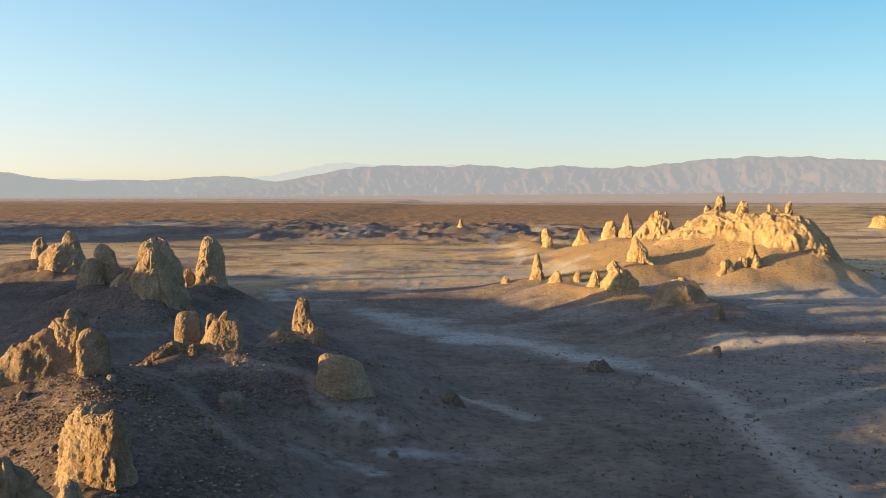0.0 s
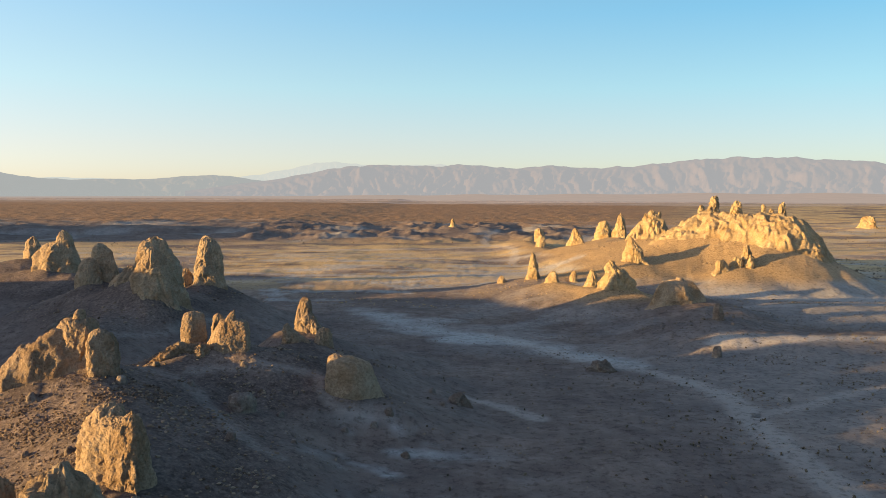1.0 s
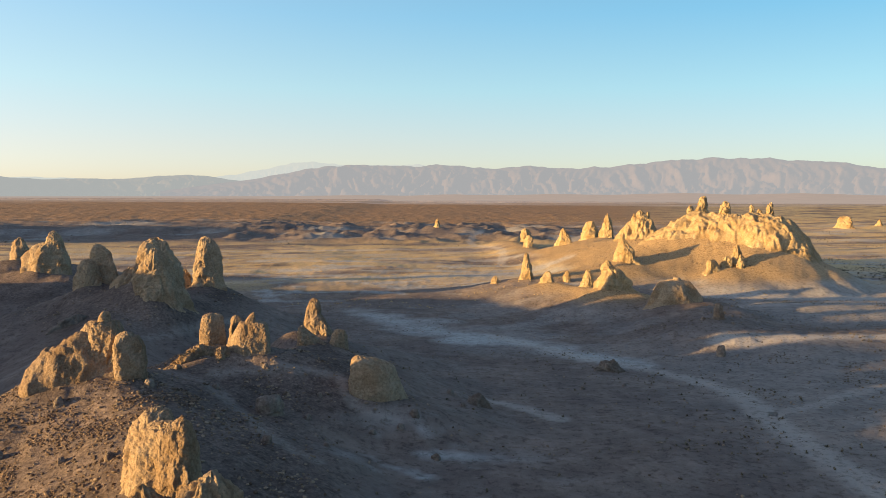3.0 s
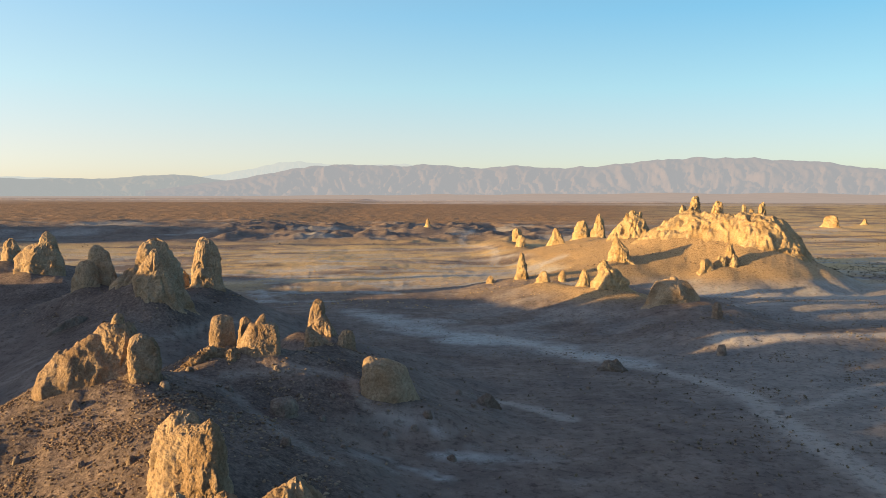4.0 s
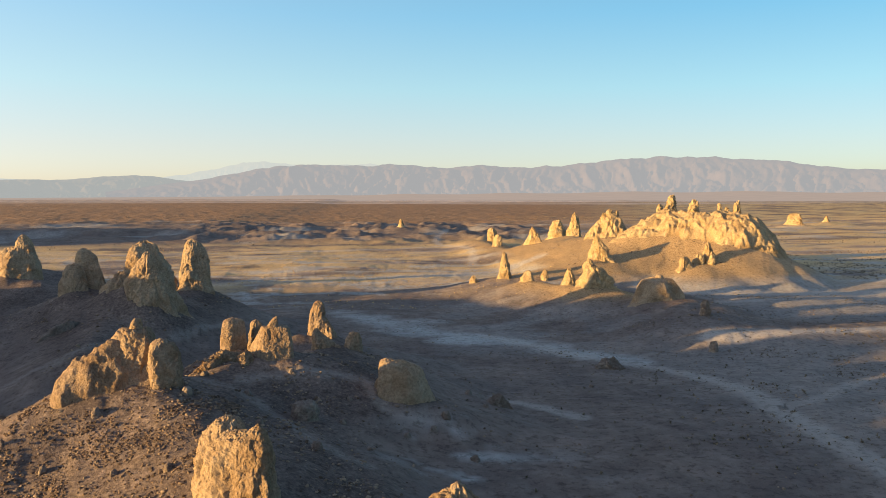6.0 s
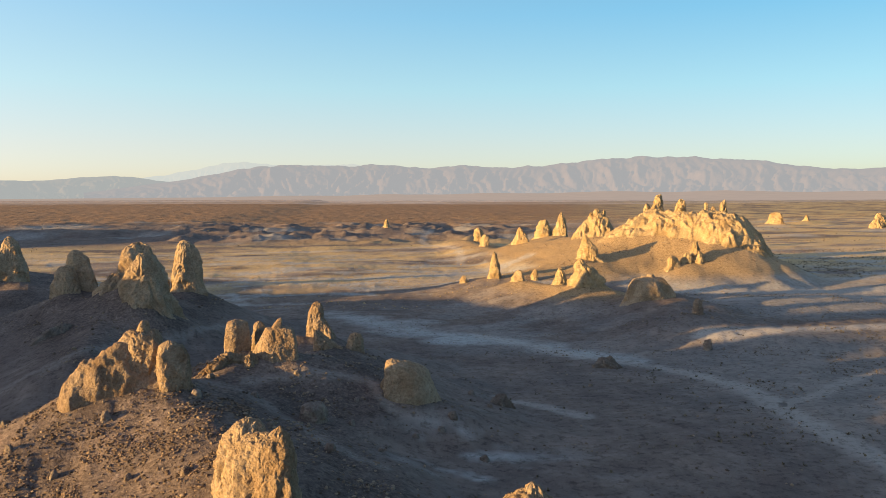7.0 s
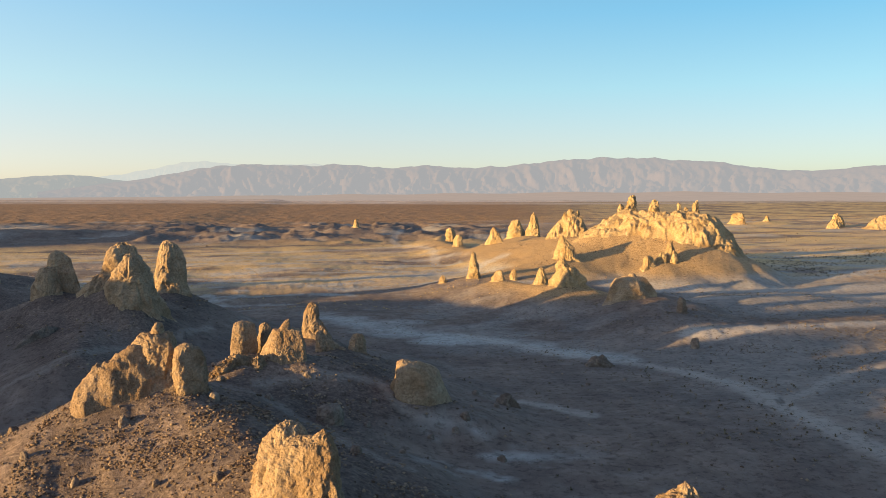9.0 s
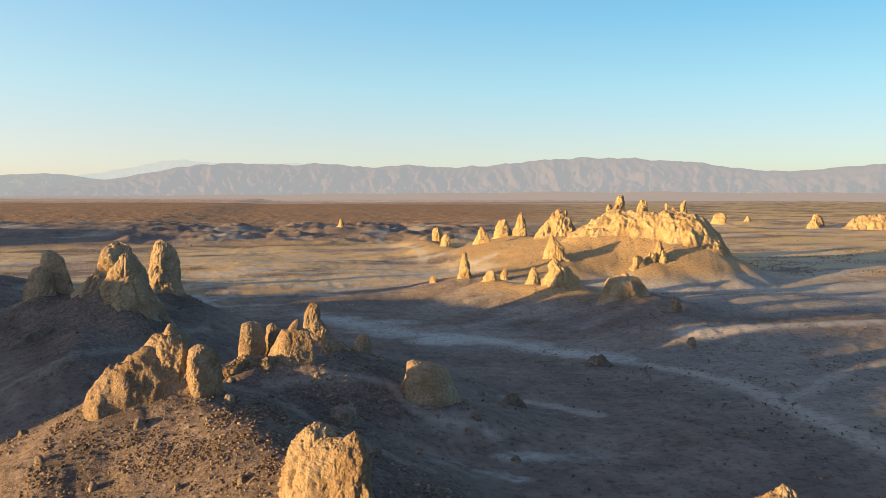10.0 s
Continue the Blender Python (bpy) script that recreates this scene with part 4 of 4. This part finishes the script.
# Cones and knobs before the great ridge.
for x, y, top, hx, hy, shape, fine, name, words in (
        (19.0, 187, 8.9, 1.6, 1.6, "cone", 1.4, "tufa_pinnacle", "slender golden tufa pinnacle standing on the open slope"),
        (21.5, 171, 5.8, 1.6, 1.4, "dome", 1.2, "tufa_rock", "low golden tufa knob on the slope"),
        (28.6, 184, 4.6, 0.95, 0.9, "dome", 1.0, "tufa_rock", "small golden tufa knob behind the cones"),
        (28.0, 160, 7.3, 1.8, 1.6, "cone", 1.4, "tufa_cone", "small golden tufa cone beside a larger one"),
        (31.6, 152, 10.0, 3.7, 2.8, "tent", 2.0, "tufa_cone", "large sunlit tufa cone with one steep side"),
        (11.2, 188, 3.0, 1.0, 0.9, "dome", 1.0, "tufa_rock", "low broken tufa knob on the plain"),
        (46.8, 198, 12.3, 2.9, 2.4, "tent", 1.6, "tufa_pinnacle", "golden tufa pinnacle on the ridge's flank"),
        (44.9, 268, 11.2, 3.0, 2.6, "cone", 1.3, "tufa_pinnacle", "golden tufa pinnacle at the ridge's far end"),
        (62.5, 300, 12.9, 3.6, 3.0, "dome", 1.3, "tufa_pinnacle", "rounded golden tufa pinnacle behind the ridge"),
        (65.7, 287, 16.2, 2.9, 2.6, "cone", 1.5, "tufa_pinnacle", "pointed tufa pinnacle with a dark sharp top"),
        (35.0, 285, 7.9, 1.8, 1.6, "pillar", 1.0, "tufa_pinnacle", "small golden tufa pinnacle on a low rise"),
        (40.9, 330, 8.2, 2.2, 1.8, "block", 1.0, "tufa_rock", "pale squat tufa knob on a low rise"),
        (5.4, 426, 9.6, 1.9, 1.9, "cone", 1.0, "tufa_pinnacle", "lone pale tufa pinnacle among the badlands"),
        (281, 494, 10.0, 4.8, 4.2, "pillar", 1.2, "tufa_tower", "lone squat golden tufa tower on the far plain"),
        (332, 535, 6.2, 2.4, 2.2, "cone", 1.0, "tufa_pinnacle", "small far golden tufa pinnacle on the plain")):
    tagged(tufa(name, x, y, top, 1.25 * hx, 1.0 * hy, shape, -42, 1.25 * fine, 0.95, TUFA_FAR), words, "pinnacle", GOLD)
dome = group_of("tufa_dome", 39.5, 140, "broad flat-topped grey tufa rock in shade on a mound", "rock", GOLD)
tufa("body", 39.8, 140, 7.3, 5.6, 3.3, [(0, 1.1, 0.03), (0.4, 1.0, 0.02), (0.7, 0.93, -0.02), (0.88, 0.74, -0.08), (0.96, 0.5, -0.1), (1, 0.15, -0.12)], 0, 2.4, 0.4, TUFA, 2.0, dome)
tufa("knob", 40.2, 140, 7.9, 1.0, 0.8, "block", 0, 1.2, 0.6, TUFA, 6.3, dome)
tagged(tufa("tufa_post", 39.5, 119, 6.0, 0.85, 0.8, "block", 0, 1.2, 0.7, TUFA_GREY), "short dark tufa post on a shaded mound", "rock")
tagged(tufa("low_rock", 33.8, 104, 2.2, 0.7, 0.6, "block", 0, 1.0, 0.9, TUFA_GREY), "small dark rock at a sunlit streak's end", "rock")
tagged(tufa("low_rock", 16.0, 97.0, 1.7, 2.4, 1.8, "dome", 0, 1.6, 1.8, TUFA_GREY), "low crumbling grey-brown rock on the flat", "rock")
tagged(tufa("low_rock", -3.3, 73, 3.9, 1.4, 1.2, "dome", 0, 1.4, 1.4, TUFA_GREY), "low crumbling rock at the hill's foot", "rock")


# ---- the great ridge ----
ridge = group_of("tufa_ridge", 80, 211, "great golden craggy tufa ridge crowned with small spires", "rock ridge")
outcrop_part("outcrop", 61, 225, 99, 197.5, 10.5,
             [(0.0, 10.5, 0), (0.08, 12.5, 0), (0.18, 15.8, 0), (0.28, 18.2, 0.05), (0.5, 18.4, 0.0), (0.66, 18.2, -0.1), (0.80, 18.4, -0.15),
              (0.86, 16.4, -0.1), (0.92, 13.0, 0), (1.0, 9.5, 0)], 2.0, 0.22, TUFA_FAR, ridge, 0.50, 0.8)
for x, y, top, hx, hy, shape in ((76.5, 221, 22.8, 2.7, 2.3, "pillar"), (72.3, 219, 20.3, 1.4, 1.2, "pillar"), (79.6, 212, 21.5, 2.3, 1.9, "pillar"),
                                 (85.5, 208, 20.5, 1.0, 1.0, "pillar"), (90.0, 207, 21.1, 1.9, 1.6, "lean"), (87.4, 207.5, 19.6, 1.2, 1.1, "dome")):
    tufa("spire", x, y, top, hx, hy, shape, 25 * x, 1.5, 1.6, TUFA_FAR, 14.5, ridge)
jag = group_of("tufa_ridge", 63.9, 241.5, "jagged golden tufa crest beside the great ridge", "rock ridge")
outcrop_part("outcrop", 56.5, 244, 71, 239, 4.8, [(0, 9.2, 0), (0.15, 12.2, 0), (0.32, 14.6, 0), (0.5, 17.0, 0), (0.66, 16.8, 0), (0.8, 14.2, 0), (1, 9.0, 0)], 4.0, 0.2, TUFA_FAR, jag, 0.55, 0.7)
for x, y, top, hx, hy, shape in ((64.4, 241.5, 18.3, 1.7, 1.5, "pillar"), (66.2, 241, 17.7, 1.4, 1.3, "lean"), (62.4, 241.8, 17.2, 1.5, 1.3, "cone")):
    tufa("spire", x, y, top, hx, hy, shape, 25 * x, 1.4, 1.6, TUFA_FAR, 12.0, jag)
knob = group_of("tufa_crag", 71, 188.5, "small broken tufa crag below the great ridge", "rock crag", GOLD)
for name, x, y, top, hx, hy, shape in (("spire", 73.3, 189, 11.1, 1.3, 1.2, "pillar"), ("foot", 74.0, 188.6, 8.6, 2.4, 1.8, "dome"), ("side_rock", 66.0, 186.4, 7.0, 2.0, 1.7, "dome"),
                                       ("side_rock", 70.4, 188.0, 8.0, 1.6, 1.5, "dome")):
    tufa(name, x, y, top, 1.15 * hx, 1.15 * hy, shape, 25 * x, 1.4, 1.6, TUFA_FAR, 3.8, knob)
wall = group_of("tufa_ridge", 365, 425, "long far golden tufa wall on the plain", "rock ridge", GOLD)
outcrop_part("outcrop", 338, 436, 430, 396, 9.0, [(0, 5, 0), (0.1, 9, 0), (0.3, 10.5, 0), (0.5, 9.5, 0), (0.6, 12.5, 0), (0.8, 11, 0), (1, 4, 0)],
             5.0, 0.6, TUFA_FAR, wall, 0.8)
for x, y, top, h in ((326, 452, 6.0, 4.0), (342, 470, 9.0, 5.5), (352, 480, 8.0, 4.0)):
    tagged(tufa("tufa_rock", x, y, top, h, h * 0.8, "dome", 0, 1.2, 1.1, TUFA_FAR), "far golden tufa knob beside the long wall", "pinnacle", GOLD)


# ---- loose stones and scrub ----
def scatter(name, label, category, count, box, size, keep, mat, seed, kind, flat=0.7):
    """Many small stones or tufts over a stretch of ground, as one object."""
    rng = np.random.RandomState(seed)
    x, y = rng.uniform(box[0], box[1], count), rng.uniform(box[2], box[3], count)
    chosen = rng.uniform(size=count) < keep(x, y)
    x, y = x[chosen], y[chosen]
    z = land(x, y)
    n = len(x)
    s = size[0] + (size[1] - size[0]) * rng.uniform(size=n) ** 3.0
    if kind == "stone":
        g = (1 + 5**0.5) / 2
        unit = np.array([(-1, g, 0), (1, g, 0), (-1, -g, 0), (1, -g, 0), (0, -1, g), (0, 1, g), (0, -1, -g), (0, 1, -g), (g, 0, -1), (g, 0, 1), (-g, 0, -1), (-g, 0, 1)]) / 1.9
        tri = np.array([(0, 11, 5), (0, 5, 1), (0, 1, 7), (0, 7, 10), (0, 10, 11), (1, 5, 9), (5, 11, 4), (11, 10, 2), (10, 7, 6), (7, 1, 8),
                        (3, 9, 4), (3, 4, 2), (3, 2, 6), (3, 6, 8), (3, 8, 9), (4, 9, 5), (2, 4, 11), (6, 2, 10), (8, 6, 7), (9, 8, 1)])
        pts = unit[None] * (1 + rng.uniform(-0.3, 0.3, (n, 12, 1))) * rng.uniform(0.6, 1.2, (n, 1, 3)) * np.array([1, 1, flat])
        lift = 0.15
    else:
        blades = 6
        a, e = rng.uniform(0, 2 * np.pi, (n, blades)), rng.uniform(0.15, 1.3, (n, blades))
        tip = np.stack([np.cos(a) * np.cos(e), np.sin(a) * np.cos(e), np.sin(e) * 0.9], -1) * rng.uniform(0.6, 1.1, (n, blades, 1))
        across = np.stack([-np.sin(a), np.cos(a), 0 * a], -1) * 0.42
        root = tip * 0.15
        pts = np.stack([root - across * 0.4, root + across * 0.4, tip + across * 0.5, tip - across * 0.5], 2).reshape(n, blades * 4, 3)
        k = np.arange(blades)[:, None] * 4
        tri = np.concatenate([k + [0, 1, 2], k + [0, 2, 3]])
        lift = -0.05
    turn = rng.uniform(0, 2 * np.pi, n)
    c, d = np.cos(turn)[:, None], np.sin(turn)[:, None]
    pts = np.stack([c * pts[..., 0] - d * pts[..., 1], d * pts[..., 0] + c * pts[..., 1], pts[..., 2]], -1) * s[:, None, None]
    pts = pts + np.stack([x, y, z + lift * s], -1)[:, None]
    m = pts.shape[1]
    faces = (tri[None] + (np.arange(n) * m)[:, None, None]).reshape(-1, 3)
    me = mesh_from(name, pts.reshape(-1, 3), faces, mat, False)
    return tagged(new(name, me), label, category, kind="stuff")


def plain_material(name, low, high, rough=1.0):
    m, nodes, links, shader = material(name)
    where = nodes.new("ShaderNodeNewGeometry")
    links.new(ramp(nodes, links, where.outputs["Random Per Island"], [(0.0, low), (1.0, high)]), shader.inputs["Base Color"])
    shader.inputs["Roughness"].default_value = rough
    shader.inputs["Specular IOR Level"].default_value = 0.1
    return m


DARK_STONE = plain_material("dark stone", (0.06, 0.042, 0.032), (0.23, 0.165, 0.12))
GRASS = plain_material("golden grass", (0.30, 0.205, 0.105), (0.58, 0.43, 0.21))
STONE = plain_material("loose stone", (0.085, 0.060, 0.044), (0.31, 0.235, 0.17))
BRUSH = plain_material("dry scrub", (0.085, 0.072, 0.052), (0.21, 0.17, 0.115))
scatter("rubble", "brown loose rubble strewn over the near hill", "rubble", 66000, (-56, -8, 26, 86), (0.03, 0.17),
        lambda x, y: smooth(3.8, 6.5, land(x, y)) * (0.07 + 0.6 * smooth(0.05, 0.4, fbm(x / 5, y / 5, 9.9, 4))), STONE, 11, "stone")
scatter("rubble", "dense dark rubble below the split crag", "rubble", 19000, (-40, -25, 38, 57), (0.03, 0.14),
        lambda x, y: 0.15 + 0.7 * smooth(-0.12, 0.22, fbm(x / 4, y / 4, 6.2, 4)), DARK_STONE, 15, "stone")
scatter("rubble", "small stones scattered over the shaded pinnacle hill", "rubble", 5000, (-75, -30, 84, 134), (0.06, 0.25),
        lambda x, y: smooth(4.5, 7.0, land(x, y)) * (0.1 + smooth(0.05, 0.4, fbm(x / 7, y / 7, 4.9, 4))), STONE, 12, "stone")
scatter("rubble", "small golden stones on the great ridge's slopes", "rubble", 20000, (25, 105, 140, 250), (0.06, 0.28),
        lambda x, y: smooth(3.0, 6.0, land(x, y)) * (0.08 + 0.6 * smooth(0.05, 0.4, fbm(x / 8, y / 8, 1.9, 4))), STONE, 13, "stone")
scatter("pebbles", "scattered pale stones on the basin floor", "stones", 22000, (-40, 70, 40, 150), (0.03, 0.16),
        lambda x, y: 0.06 + 0.8 * smooth(0.15, 0.5, fbm(x / 8, y / 8, 7.9, 4)), STONE, 14, "stone")
scatter("desert_scrub", "low dark dry desert shrubs dotted over the flat", "scrub", 30000, (-30, 95, 45, 172), (0.07, 0.32),
        lambda x, y: (1 - smooth(3.5, 5.5, land(x, y))) * (0.08 + smooth(0.0, 0.4, fbm(x / 13, y / 8, 2.9, 4))) * (0.25 + 0.75 * smooth(0, 35, x)), BRUSH, 21, "tuft")
scatter("desert_scrub", "small dark dry shrubs in clumps on the near flat", "scrub", 9000, (0, 70, 44, 108), (0.06, 0.30),
        lambda x, y: (1 - smooth(3.5, 4.5, land(x, y))) * smooth(0.08, 0.34, fbm(x / 10, y / 7, 6.3, 4)) * (0.35 + 0.65 * smooth(8, 30, x)), BRUSH, 26, "tuft")
scatter("desert_scrub", "dark desert shrubs in the shade behind the ridge", "scrub", 9000, (95, 230, 190, 290), (0.18, 0.6),
        lambda x, y: smooth(-0.15, 0.3, fbm(x / 30, y / 20, 3.9, 4)), BRUSH, 22, "tuft")
scatter("desert_scrub", "sparse shrubs over the far orange plain", "scrub", 12000, (-260, 300, 330, 760), (0.25, 0.8),
        lambda x, y: 0.15 + 0.7 * smooth(0, 0.4, fbm(x / 60, y / 60, 5.9, 4)), BRUSH, 23, "tuft")

scatter("dry_grass", "small orange-gold grass tufts over the streaked flat", "grass", 24000, (-140, 75, 160, 340), (0.10, 0.40),
        lambda x, y: (1 - smooth(2.5, 4.0, land(x, y))) * (0.1 + 0.9 * smooth(-0.05, 0.3, fbm(x / 30, y / 14, 3.3, 4))), GRASS, 25, "tuft")
scatter("dry_grass", "pale golden dry grass tufts over the sunlit plain", "grass", 30000, (95, 560, 230, 760), (0.2, 0.5),
        lambda x, y: 0.2 + 0.8 * smooth(-0.1, 0.3, fbm(x / 40, y / 40, 8.9, 4)), GRASS, 24, "tuft")

# Single boulders on the near hill and its foot.
for x, y, r in ((-18.0, 59.6, 0.45), (-23.5, 53.0, 0.40), (-19.5, 50.5, 0.55), (-16.0, 54.5, 0.35), (-25.4, 60.8, 0.45), (-13.0, 60.2, 0.40),
                (-9.6, 63.0, 0.60), (-10.8, 61.4, 0.45), (-8.0, 57.2, 0.50), (-5.0, 70.5, 0.40), (-6.0, 75.0, 0.55), (-17.6, 63.8, 0.35),
                (-36.0, 49.0, 0.45), (-39.5, 51.5, 0.40), (-31.0, 46.5, 0.40), (-34.2, 53.4, 0.50), (-28.8, 55.6, 0.60), (-42.5, 58.0, 0.55),
                (-27.4, 44.6, 0.45), (-29.2, 63.6, 0.50), (-22.5, 66.2, 0.45), (-20.6, 72.6, 0.50), (-16.5, 86.0, 0.50), (-26.5, 88.0, 0.55),
                (9.6, 84.6, 0.40), (14.8, 86.0, 0.35), (36.0, 103.6, 0.35), (41.2, 117.2, 0.45), (43.0, 121.5, 0.40), (38.0, 121.4, 0.50)):
    tagged(tufa("boulder", x, y, ground_z(x, y) + 0.85 * r, 0.75 * r, 0.65 * r, "block", 37 * r * x, 0.5, 1.0, TUFA_GREY), "loose brown tufa boulder lying on the stony ground", "boulder", "boulders")
